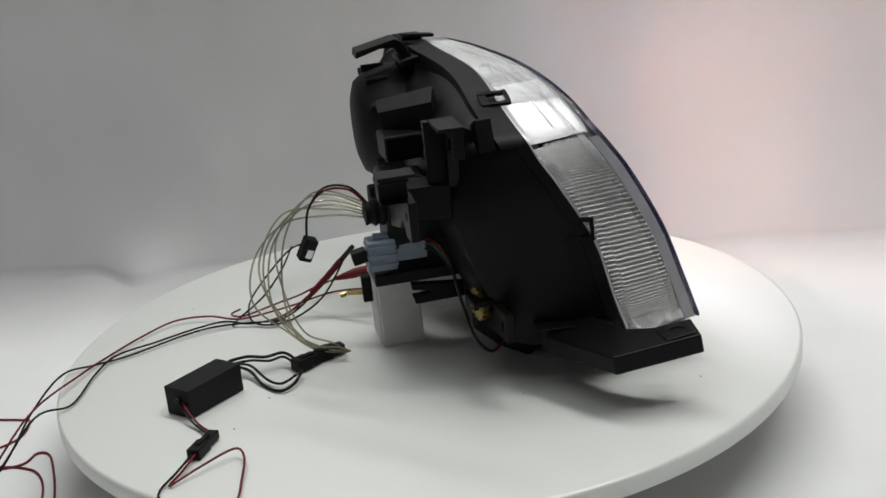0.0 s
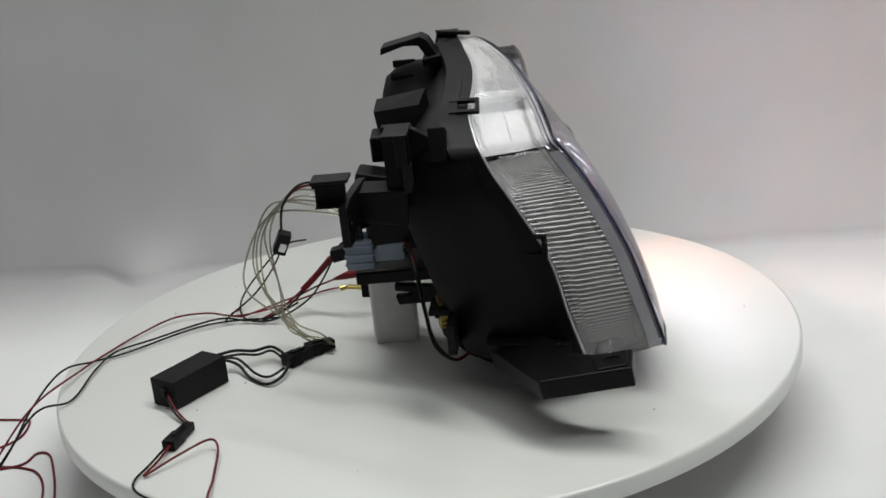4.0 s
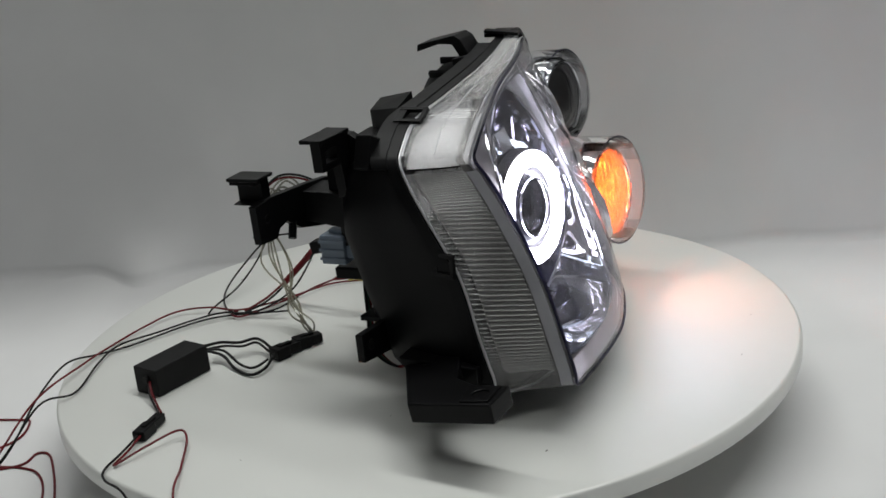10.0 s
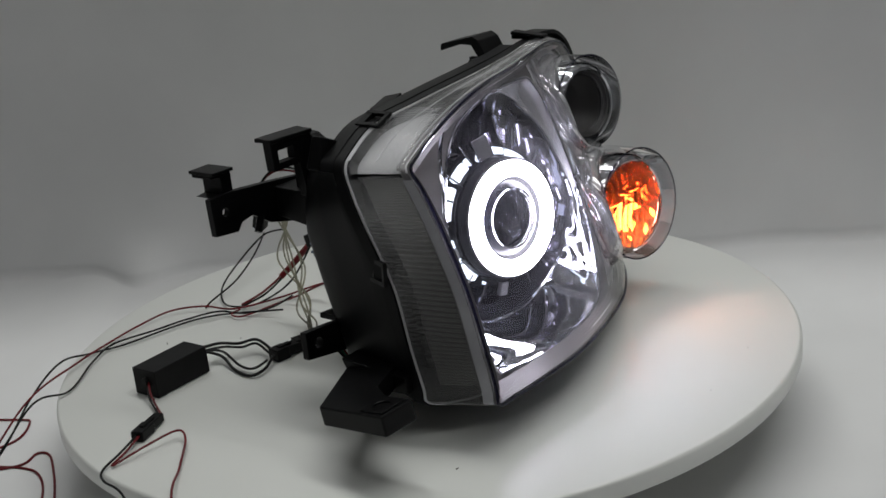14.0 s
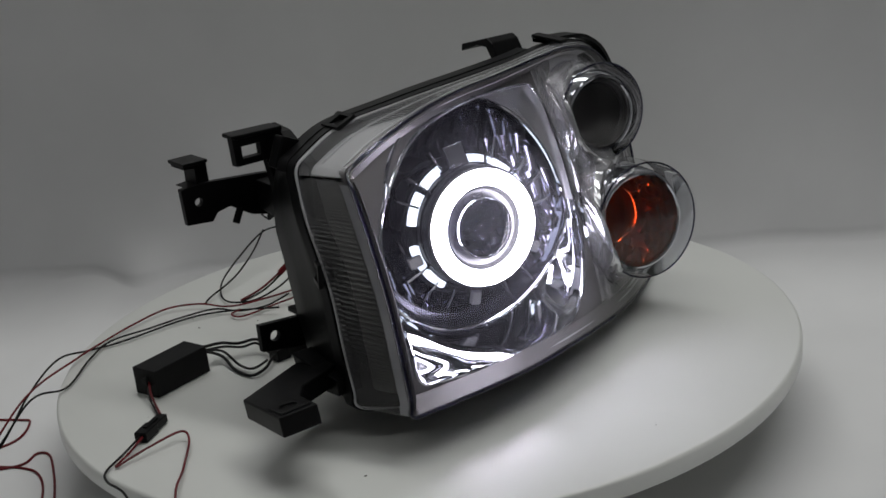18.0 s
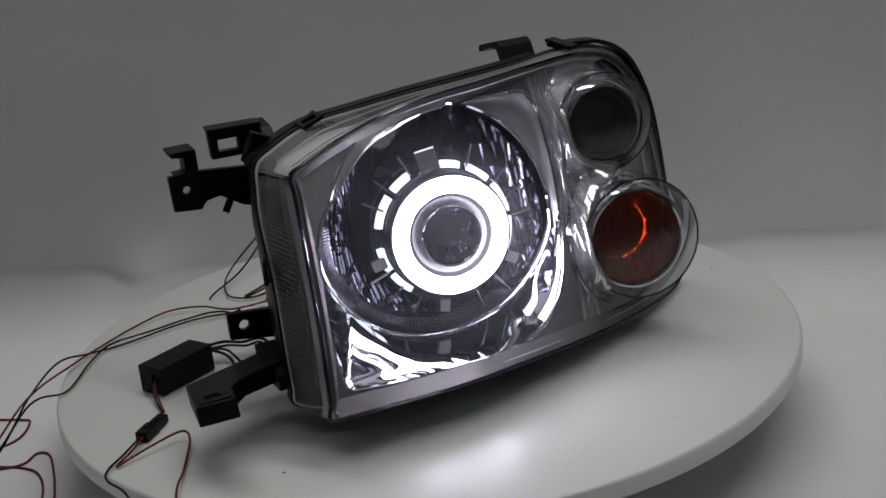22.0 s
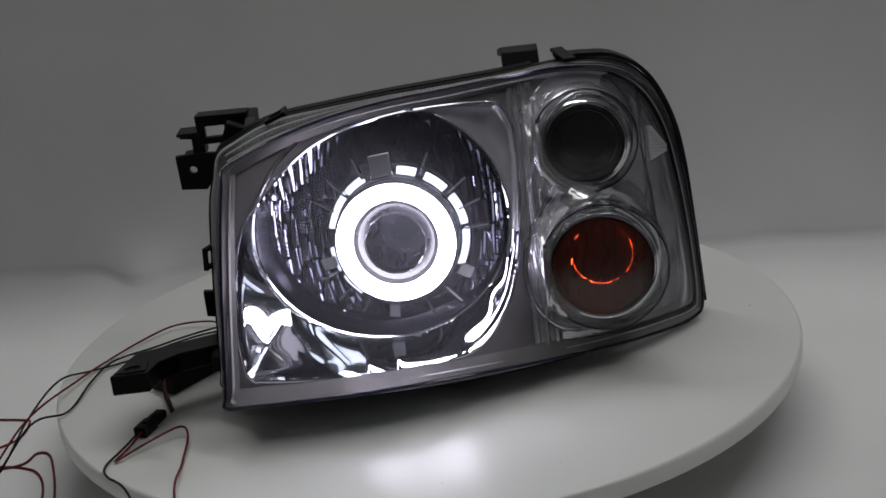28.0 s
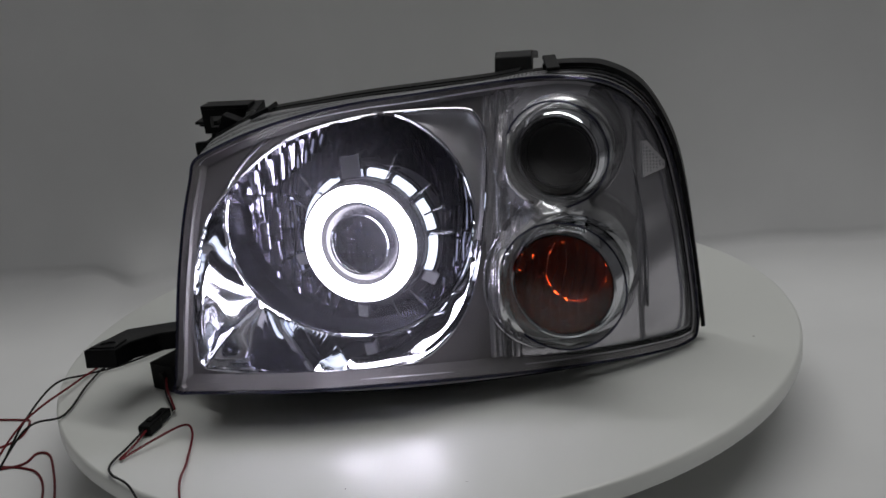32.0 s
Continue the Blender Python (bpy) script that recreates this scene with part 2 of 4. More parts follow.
def setting():
    # cloth on the table, rising in a sweep to the backdrop, with soft folds
    bm = bmesh.new()
    ys = [-0.72, -0.5, -0.25, 0.0, 0.12, 0.2]
    xs = [-1.1, -0.9] + [-0.75 + 0.01 * k for k in range(151)] + [0.9, 1.1]
    verts = []
    for x in xs:
        col = []
        back = 0.388 - 0.21 * max(-0.6, min(0.6, x))
        for y in ys:
            col.append((x, y, GROUND))
        r = 0.014
        for k in range(1, 9):
            a = k / 8 * math.pi / 2
            col.append((x, back - r + r * math.sin(a), GROUND + r - r * math.cos(a)))
        for k in range(1, 61):
            z = GROUND + r + 2.2 * (k / 60) ** 1.7
            h = z - GROUND - r
            col.append((x, back + 0.36 * h - (1.0 + 0.7 * min(0.6, max(0.0, -x))) * min(h, 0.45) ** 2 + 0.54 * max(0.0, h - 0.45), z))
        out = []
        for k, (a, b, c) in enumerate(col):
            w = max(0.0, min(1.0, (b - back + 0.14) / 0.12))
            fold = 0.008 * noise.noise(Vector((a * 4.2, c * 1.6 + a * 0.8, 0.3))) + 0.0024 * noise.noise(Vector((a * 12, c * 3.5, 4.0)))
            for cx, cz, wx, wz, amp in ((-0.325, -0.065, 0.040, 0.030, -0.034), (-0.325, -0.065, 0.10, 0.09, -0.014), (-0.225, 0.06, 0.03, 0.07, -0.006), (-0.08, 0.25, 0.014, 0.20, 0.003), (-0.28, 0.14, 0.05, 0.12, -0.006), (0.42, 0.0, 0.05, 0.05, -0.010)):
                fold += amp * math.exp(-((a - cx + 0.15 * (c - cz)) / wx) ** 2 - ((c - cz) / wz) ** 2)
            # slanting crease up from the heap of cloth
            along = max(0.0, min(1.0, ((a + 0.324) * 0.148 + (c + 0.042) * 0.126) / 0.0378))
            off = math.hypot(a + 0.324 - 0.148 * along, c + 0.042 - 0.126 * along)
            fold -= 0.0075 * math.exp(-(off / 0.022) ** 2)
            lift = (0.008 + 0.022 * max(0.0, min(1.0, (-0.18 - a) / 0.1))) * max(0.0, noise.noise(Vector((a * 9, b * 9, 2.0)))) if c < GROUND + 0.04 else 0
            out.append(bm.verts.new((a, b + w * fold, c + w * lift)))
        verts.append(out)
    for a, b in zip(verts, verts[1:]):
        for k in range(len(a) - 1):
            bm.faces.new((a[k], b[k], b[k + 1], a[k + 1]))
    tagged(part("backdrop", bm, M_CLOTH, smooth=True), "white backdrop cloth sweeping from table up to wall", "backdrop", kind="structure")
    # unseen room shell, added: dim walls and floor cut bounce, white ceiling lifts reflections
    for name, c, s in (("wall_behind", (0, -2.65, 0.6), (5.4, 0.1, 3.4)), ("wall_left", (-2.65, 0, 0.6), (0.1, 5.2, 3.4)),
                       ("wall_right", (2.65, 0, 0.6), (0.1, 5.2, 3.4)), ("wall_far", (0, 1.4, 0.6), (5.2, 0.1, 3.4))):
        tagged(part(name, box(c, s, bevel=0), M_DARKROOM), "unseen grey wall, dimmed to cut bounce light", "wall", kind="structure")
    tagged(part("ceiling", box((0, 0, 2.35), (5.4, 5.4, 0.1), bevel=0), M_CEILING), "unseen ceiling, whitened to brighten reflections from above", "ceiling", kind="structure")
    tagged(part("floor", box((0, -0.6, GROUND - 0.053), (5.4, 4.2, 0.1), bevel=0), M_DARKROOM), "unseen dim grey floor under the cloth, added to cut bounce light", "floor", kind="structure")


setting()


# ---- turntable ----
def turntable():
    top = tagged(new("turntable"), "large round white turntable with a thin rim", "turntable")
    part("disc", lathe([(0, 0), (0.3015, 0), (0.3035, -0.0008), (0.3045, -0.0025), (0.3045, -0.0125), (0.3035, -0.014), (0.0, -0.014)], pose(0, 0, 0), 160), M_DISC, top, smooth=True)
    part("base", lathe([(0.0, -0.0145), (0.10, -0.0145), (0.11, -0.02), (0.12, GROUND + 0.001), (0.0, GROUND + 0.001)], pose(0, 0, 0), 64), M_BLACK_SOFT, top, "black drum base under the disc", smooth=True)
    return top


TABLE = turntable()
TABLE_AT = Matrix.Translation((0.0014, -0.0049, 0.0))


# ---- headlight, built in its own space: x to the grille, -y to the road ahead, z up from the disc ----
RIM = [(-0.1440, -0.1875, 0.0340), (-0.1250, -0.1890, 0.0338), (-0.1040, -0.1900, 0.0340), (-0.0450, -0.1870, 0.0330), (0.0150, -0.1720, 0.0300),
       (0.0785, -0.1480, 0.0240), (0.1380, -0.1150, 0.0160), (0.1890, -0.0800, 0.0090), (0.2176, -0.0550, 0.0070),
       (0.2267, -0.0460, 0.0170), (0.2249, -0.0380, 0.0630), (0.2180, -0.0340, 0.1200), (0.2086, -0.0340, 0.1620),
       (0.1915, -0.0380, 0.1940), (0.1646, -0.0470, 0.2134), (0.1250, -0.0600, 0.2215), (0.0810, -0.0750, 0.2220),
       (0.0310, -0.0880, 0.2200), (-0.0100, -0.0960, 0.2180), (-0.0500, -0.1040, 0.2130), (-0.0900, -0.1120, 0.2035),
       (-0.1180, -0.1170, 0.1935), (-0.1300, -0.1200, 0.1870), (-0.1315, -0.1290, 0.1750), (-0.1345, -0.1448, 0.1500), (-0.1380, -0.1650, 0.1080),
       (-0.1410, -0.1780, 0.0680), (-0.1430, -0.1850, 0.0440)]
SEAM = [(-0.1520, -0.1300, 0.0270), (-0.1340, -0.1420, 0.0225), (-0.1100, -0.1480, 0.0200), (-0.0500, -0.1500, 0.0160), (0.0100, -0.1400, 0.0130),
        (0.0750, -0.1200, 0.0100), (0.1350, -0.0920, 0.0060), (0.1870, -0.0620, 0.0030), (0.2160, -0.0420, 0.0030),
        (0.2260, -0.0340, 0.0140), (0.2260, -0.0260, 0.0630), (0.2200, -0.0220, 0.1200), (0.2110, -0.0220, 0.1630),
        (0.1940, -0.0260, 0.1970), (0.1660, -0.0330, 0.2170), (0.1230, -0.0430, 0.2220), (0.0800, -0.0500, 0.2185),
        (0.0300, -0.0570, 0.2160), (-0.0100, -0.0600, 0.2140), (-0.0500, -0.0600, 0.2105), (-0.0950, -0.0580, 0.2050),
        (-0.1260, -0.0620, 0.1930), (-0.1390, -0.0660, 0.1850), (-0.1430, -0.0730, 0.1700), (-0.1470, -0.0850, 0.1500), (-0.1490, -0.1070, 0.1080),
        (-0.1510, -0.1180, 0.0650), (-0.1520, -0.1260, 0.0380)]
RIM_LINE = spline(RIM, 8, True)
SEAM_LINE = spline(SEAM, 8, True)
MID = Vector((0.03, 0, 0.115))

# smooth front of the lens: depth over x and z
_ctrl = [(q.x, q.z, q.y) for q in RIM_LINE[::3]] + 6 * [(-0.014, 0.116, -0.156), (0.05, 0.10, -0.145), (0.131, 0.083, -0.106), (0.133, 0.167, -0.074),
                                                       (-0.08, 0.10, -0.171), (-0.05, 0.18, -0.130), (0.19, 0.11, -0.060)]


def _terms(x, z):
    return [1 + 0 * x, x, z, x * x, x * z, z * z, x ** 3, x * x * z, x * z * z, z ** 3]


_fit = np.linalg.lstsq(np.array([_terms(a, b) for a, b, _ in _ctrl]), np.array([c for _, _, c in _ctrl]), rcond=None)[0]


def front(x, z):
    return sum(k * t for k, t in zip(_fit, _terms(x, z)))


def inset_rim(amount):
    """The rim's outline, drawn in towards its middle, in x and z."""
    n = len(RIM_LINE)
    out = []
    for i, q in enumerate(RIM_LINE):
        t = RIM_LINE[(i + 2) % n] - RIM_LINE[i - 2]
        d = Vector((-t.z, 0, t.x)).normalized()
        if d.dot(MID - Vector((q.x, 0, q.z))) < 0:
            d = -d
        k = amount * (1.0 if q.x < 0.08 or amount < 0.004 else max(0.35, 1 - (q.x - 0.08) * 9))
        out.append((q.x + d.x * k, q.z + d.z * k))
    return out


def polygon_distance(px, pz, poly):
    """Signed distance, negative inside."""
    best = np.full(px.shape, 1e9)
    inside = np.zeros(px.shape, bool)
    n = len(poly)
    for i in range(n):
        ax, az = poly[i]
        bx, bz = poly[(i + 1) % n]
        ex, ez = bx - ax, bz - az
        t = np.clip(((px - ax) * ex + (pz - az) * ez) / (ex * ex + ez * ez + 1e-12), 0, 1)
        best = np.minimum(best, np.hypot(px - ax - t * ex, pz - az - t * ez))
        cross = (az > pz) != (bz > pz)
        inside ^= cross & (px < (bx - ax) * (pz - az) / (bz - az + 1e-15) + ax)
    return np.where(inside, -best, best)


def step(a, b, v):
    t = np.clip((v - a) / (b - a), 0, 1)
    return t * t * (3 - 2 * t)


BOWL_Y = -0.112
BOWL = (-0.0225, 0.1277, 0.094, 0.085)
RING_AT = pose(-0.0135, -0.109, 0.1162) @ pose(0, 0, 0, 90 - 5, 0, -8)
AMBER_AT = pose(0.1335, -0.1325, 0.0850) @ pose(0, 0, 0, 90 - 5, 0, -9)
UPPER_AT = pose(0.1325, -0.0940, 0.1695) @ pose(0, 0, 0, 90 - 5, 0, -9)
OPENING = [(-0.1306, 0.0912), (-0.1290, 0.060), (-0.1250, 0.0480), (-0.1120, 0.0455), (-0.0561, 0.0420), (0.0100, 0.0395), (0.0400, 0.0445), (0.0658, 0.0729),
           (0.0779, 0.1207), (0.0818, 0.1748), (0.0760, 0.198), (0.0600, 0.2060), (-0.0033, 0.2075), (-0.0613, 0.1960), (-0.1020, 0.1680), (-0.1230, 0.1400)]


def opening_line():
    return [(q.x, q.z) for q in spline([(a, 0, b) for a, b in OPENING], 5, True)]


def tray(X, Z):
    """Depth of the chrome sheet over x and z, without bowl and wells."""
    hole = polygon_distance(X, Z, opening_line())
    inside = np.maximum(-hole, 0)
    bx, bz, rx, rz = BOWL
    far = np.maximum(np.hypot((X - bx) / rx, (Z - bz) / rz) - 1, 0) * 0.09
    s = inside / (inside + far + 1e-6)
    s = 0.8 * s + 0.2 * s * s
    lip = front(X, Z) + 0.012 + 0.004 * step(0.0, 0.004, inside)
    return lip * (1 - s) + np.maximum(BOWL_Y, lip + 0.004) * s, hole


def bezel_mesh(zone):
    """The chromed inside of the lamp as one deep-drawn sheet: frame, tray round the bowl, wells of the side lamps."""
    h = 0.0011
    xs, zs = np.arange(-0.146, 0.2301, h), np.arange(0.004, 0.2281, h)
    X, Z = np.meshgrid(xs, zs, indexing="ij")
    rim = polygon_distance(X, Z, inset_rim(0.003))
    Y, hole = tray(X, Z)
    Y += 0.006 * step(-0.004, 0.0, rim)
    bx, bz, rx, rz = BOWL
    rad = np.hypot((X - bx) / rx, (Z - bz) / rz)
    # swelling folds in the lower outer corner and along the lower edge of the tray
    Y += (0.0012 * np.sin((X * 0.85 + Z * 0.53) * 210) + 0.0010 * np.sin((X * 0.4 - Z) * 160 + 0.7)) * step(0.004, 0.014, -hole) * step(0.10, 0.07, Z)
    # upright flutes between bowl and side lamps
    flute = step(0.078, 0.084, X) * step(0.104, 0.098, X) * step(0.0, 0.010, hole)
    Y += 0.0012 * np.sin((X - 0.076) * 2 * np.pi / 0.0085) * flute
    wells = []
    for at, r0, r1, push in ((AMBER_AT, 0.042, 0.055, 0.016), (UPPER_AT, 0.034, 0.047, 0.012)):
        c = at.translation
        d = np.hypot(X - c.x, Z - c.z)
        Y -= push * step(r1, r0, d) * step(r0 * 0.8, r0 * 0.95, d)
        wells.append(d < r0 * 0.82)
    # step at the grille end
    Y += 0.002 * step(0.184, 0.187, X) * step(0.0, 0.004, -rim)
    # hollow scoop in the upper inner corner of the tray, deepest midway between opening and bowl
    inside, far = np.maximum(-hole, 0), np.maximum(rad - 1, 0) * 0.09
    across = inside / (inside + far + 1e-6)
    # scoop shape added so that the corner catches brighter reflections
    Y += 0.0075 * 4 * across * (1 - across) * np.minimum(1.0, (inside + far) / 0.030) * step(-0.03, 0.02, X) * step(0.11, 0.15, Z)
    # gentle waves and raised steps round the lamp wells
    Y += (0.0006 * np.sin(X * 95 + Z * 40) + 0.0004 * np.sin(X * 60 - Z * 120 + 1.0)) * step(0.084, 0.100, X) * step(0.0, 0.012, -rim)
    for at, r in ((AMBER_AT, 0.0520), (UPPER_AT, 0.0440)):
        c = at.translation
        d = np.hypot(X - c.x, Z - c.z)
        Y -= 0.0024 * step(r + 0.004, r, d) * step(0.0, 0.006, -rim) * step(0.083, 0.090, X)
    # shallow ridges beside the lamps
    Y -= 0.0022 * np.exp(-((X - 0.090) / 0.0022) ** 2) * step(0.0, 0.010, hole) + 0.0016 * np.exp(-((X - 0.0965) / 0.0016) ** 2) * step(0.0, 0.010, hole)
    keep = (rim < 0) & ~wells[0] & ~wells[1] & ((rad > 0.985) | (hole > 0))
    outer = (hole > 0.0006) & (X < 0.080)
    sheet = (X < 0.0812) & ((hole < 0.0022) | (X > 0.0785))
    keep &= (X > 0.0795) if zone == "end" else outer if zone == "frame" else sheet
    number = np.cumsum(np.ones(X.size, int)).reshape(X.shape) - 1
    ok = keep[:-1, :-1] & keep[1:, :-1] & keep[1:, 1:] & keep[:-1, 1:]
    if zone in ("tray", "corner"):
        corner = ((X + Z > 0.175) & (Z > 0.115))[:-1, :-1]
        ok &= corner if zone == "corner" else ~corner
    quads = np.stack([number[:-1, :-1][ok], number[1:, :-1][ok], number[1:, 1:][ok], number[:-1, 1:][ok]], -1)
    used, inverse = np.unique(quads, return_inverse=True)
    spots = np.stack([X.ravel(), Y.ravel(), Z.ravel()], -1)[used]
    me = bpy.data.meshes.new("sheet")
    me.from_pydata(spots.tolist(), [], inverse.reshape(quads.shape).tolist())
    bm = bmesh.new()
    bm.from_mesh(me)
    bpy.data.meshes.remove(me)
    return bm


def bowl_rim(n):
    bx, bz, rx, rz = BOWL
    a = np.arange(n) * 2 * np.pi / n
    X, Z = bx + rx * np.cos(a), bz + rz * np.sin(a)
    Y, hole = tray(X, Z)
    return a, X, Y, Z


FACET_W, FACET_H = 0.0072, 0.021


def bowl_mesh():
    """Reflector bowl of upright facets in columns, each bulged and tilted a little its own way."""
    n, deep = 640, 90
    a, X, Y, Z = bowl_rim(n)
    bx, bz, rx, rz = BOWL
    rs = np.random.RandomState(3)
    turn, lean, size = rs.uniform(-1, 1, (40, 40)), rs.uniform(-1, 1, (40, 40)), rs.uniform(0.7, 1.3, (40, 40))
    lines = []
    for k in range(deep + 1):
        r = 1.0 - 0.62 * k / deep
        x, z = bx + rx * r * np.cos(a), bz + rz * r * np.sin(a)
        u = x / FACET_W + 24
        col = np.floor(u).astype(int)
        v = z / FACET_H + 0.37 * (col * 7 % 5)
        row = np.floor(v).astype(int)
        fu, fv = u - col - 0.5, v - row - 0.5
        # each facet leans less than the bowl behind it, with a step to the next
        cx, cz = (col + 0.5 - 24) * FACET_W, (row + 0.5 - 0.37 * (col * 7 % 5)) * FACET_H
        rc = np.clip(np.hypot((cx - bx) / rx, (cz - bz) / rz), 0.3, 0.97)
        bulge = 0.0017 * (1.5 * size[col % 40, row % 40] * fu * fu + 2.2 * fv * fv + 0.9 * turn[col % 40, row % 40] * fu + 1.6 * lean[col % 40, row % 40] * fv)
        facet = 0.068 * (1 - rc ** 2 - 0.9 * rc * (r - rc)) + bulge
        blend_in = step(0.01, 0.05, 1 - r)
        y = Y + 0.004 * step(0.0, 0.04, 1 - r) + 0.068 * (1 - r ** 2) * (1 - blend_in) + np.maximum(facet, 0.002) * blend_in
        lines.append([Vector(q) for q in zip(x, y, z)])
    return strip(lines)


def bowl_band_mesh(lo, hi):
    """Dark toothed band just inside the bowl's lip."""
    bx, bz, rx, rz = BOWL
    teeth = int((hi - lo) * 0.62)
    a = np.radians(np.linspace(lo, hi, teeth * 4 + 1))
    depth = tray(bx + rx * np.cos(a), bz + rz * np.sin(a))[0]
    fade = np.clip(np.minimum(np.arange(a.size) + 1, np.arange(a.size)[::-1] + 1) / 50, 0, 1)
    up = np.array((0.0, 0.0004, 0.0022, 0.0022))[np.arange(a.size) % 4]
    rows = []
    for r, d, k in ((0.985 + 0 * a, 0.001, 0.2), (0.985 - 0.05 * fade, 0.004, 1), (0.985 - 0.11 * fade, 0.008, 1), (0.985 - 0.13 * fade, 0.020, 0)):
        rows.append([Vector(q) for q in zip(bx + rx * r * np.cos(a), depth + d - k * up, bz + rz * r * np.sin(a))])
    return strip(rows, closed=False)


def lens_mesh():
    """The clear front: rings from the rim to the middle."""
    lines = []
    rim_gap = [q.y - front(q.x, q.z) for q in RIM_LINE]
    for k in range(25):
        s = 1 - k / 25
        line = []
        for q, g in zip(RIM_LINE, rim_gap):
            x, z = MID.x + (q.x - MID.x) * s, MID.z + (q.z - MID.z) * s
            line.append((x, front(x, z) + g * s ** 6, z))
        lines.append(line)
    bm = strip(lines)
    bm.verts.ensure_lookup_table()
    n = len(RIM_LINE)
    bm.faces.new([bm.verts[len(lines) * n - n + k] for k in range(n)])
    return bm


def blend(a, b, t):
    return [p.lerp(q, t) for p, q in zip(a, b)]


def rear_depth(z):
    return float(np.interp(z, (0.0, 0.02, 0.05, 0.09, 0.13, 0.17, 0.20, 0.22), (-0.066, -0.050, -0.038, -0.024, -0.012, -0.014, -0.028, -0.044)))


def housing_mesh():
    lines = [SEAM_LINE]
    for size, pull, extra in ((1.006, 0.0, 0.009), (0.99, 0.25, 0.0), (0.965, 0.60, 0.0), (0.94, 0.88, 0.0), (0.90, 1.0, 0.0), (0.74, 1.0, 0.006), (0.45, 1.0, 0.010)):
        line = []
        for q in SEAM_LINE:
            z = MID.z + (q.z - MID.z) * size
            x = MID.x + (q.x - MID.x) * size
            rear = max(rear_depth(z), float(front(x, z)) + 0.034)
            line.append(Vector((x, q.y * (1 - pull) + rear * pull + extra, z)))
        lines.append(line)
    bm = strip(lines)
    bm.verts.ensure_lookup_table()
    n = len(SEAM_LINE)
    bm.faces.new([bm.verts[len(lines) * n - n + k] for k in range(n)])
    return bm


def headlight():
    top = tagged(new("headlight"), "car headlight with black housing, clear lens and glowing white ring", "headlight")
    body = part("housing", housing_mesh(), M_BLACK, top, "black moulded rear housing", smooth=True)
    # flange along the seam
    out = []
    for dy, grow in ((-0.001, 0.0002), (-0.001, 0.0022), (0.008, 0.0022), (0.008, -0.002)):
        line = []
        for q in SEAM_LINE:
            d = Vector((q.x - MID.x, 0, q.z - MID.z)).normalized()
            line.append(q + d * grow + Vector((0, dy, 0)))
        out.append(line)
    part("flange", strip(out), M_BLACK, body, smooth=True)
    part("bezel", bezel_mesh("tray"), M_CHROME, top, "deep-drawn chrome reflector bezel", smooth=True)
    # corner split from the chrome; satin plating puts its bright reflection into the material
    part("bezel_corner", bezel_mesh("corner"), M_SATIN, top, "hollow bezel corner, satin in place of a bright reflection", smooth=True)
    part("bezel_frame", bezel_mesh("frame"), M_BEZEL_GREY, top, "dark grey frame of the bezel", smooth=True)
    part("side_bezel", bezel_mesh("end"), M_SILVER, top, "satin silver bezel round the side lamps", smooth=True)
    part("reflector_bowl", bowl_mesh(), M_CHROME_DIM, top, "smoked chrome bowl of small facets")
    part("bowl_band", bowl_band_mesh(152, 318), M_SMOKED_DARK, top, "dark finely toothed band inside the bowl")
    _, bx, by, bz = bowl_rim(96)
    part("bowl_lip", tube(list(zip(bx, by - 0.0006, bz)), 0.0017, sides=8, closed=True, smoothed=False), M_CHROME, top, smooth=True)
    op = opening_line()
    part("opening_lip", tube([(x, front(x, z) + 0.0118, z) for x, z in op], 0.0012, sides=8, closed=True, smoothed=False), M_CHROME, top, smooth=True)
    # added liners deep behind ribbed side: white brightens upper panel, grey dulls lower one
    for lo, hi, depth, mat, label in ((112, 178, 0.013, M_LINER_WHITE, "added white liner brightening the upper lens side"), (179, 226, 0.017, M_LINER, "added grey liner dulling the lower lens side")):
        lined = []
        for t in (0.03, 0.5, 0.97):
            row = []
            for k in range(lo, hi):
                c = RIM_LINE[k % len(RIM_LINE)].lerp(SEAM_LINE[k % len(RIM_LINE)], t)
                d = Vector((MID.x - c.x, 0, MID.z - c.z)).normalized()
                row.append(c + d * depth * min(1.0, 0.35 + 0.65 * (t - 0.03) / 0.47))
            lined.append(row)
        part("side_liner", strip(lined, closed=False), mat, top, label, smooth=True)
    # grey surround between chrome and lens rim
    inner = [Vector((x, front(x, z) + 0.010, z)) for x, z in inset_rim(0.0095)]
    outer = [Vector((q.x, q.y + 0.0035, q.z)) for q in RIM_LINE]
    part("bezel_surround", strip([outer, inner]), M_BEZEL_GREY, top, "grey painted inner surround", smooth=True)
    part("surround_line", tube([(x, front(x, z) + 0.0095, z) for x, z in inset_rim(0.0065)], 0.0007, sides=6, closed=True, smoothed=False), M_RIB_CREST, top, "thin bright moulding line", smooth=True)
    part("surround_line", tube([(x, front(x, z) + 0.0075, z) for x, z in inset_rim(0.0032)], 0.0006, sides=6, closed=True, smoothed=False), M_RIB_CREST, top, smooth=True)
    cover = part("lens_cover", lens_mesh(), M_LENS, top, "clear polycarbonate front lens", smooth=True)
    cover.visible_shadow = False
    # smooth margins of the lens side, with the ribbed panel between
    bm = strip([RIM_LINE, blend(RIM_LINE, SEAM_LINE, 0.15)])
    merge(bm, strip([blend(RIM_LINE, SEAM_LINE, 0.86), SEAM_LINE]))
    merge(bm, strip([blend(RIM_LINE, SEAM_LINE, 0.15)[:121], blend(RIM_LINE, SEAM_LINE, 0.86)[:121]], closed=False))
    side = part("lens_side", bm, M_RIBBED, cover, "clear smooth margins of the lens side", smooth=True)
    side.visible_shadow = False
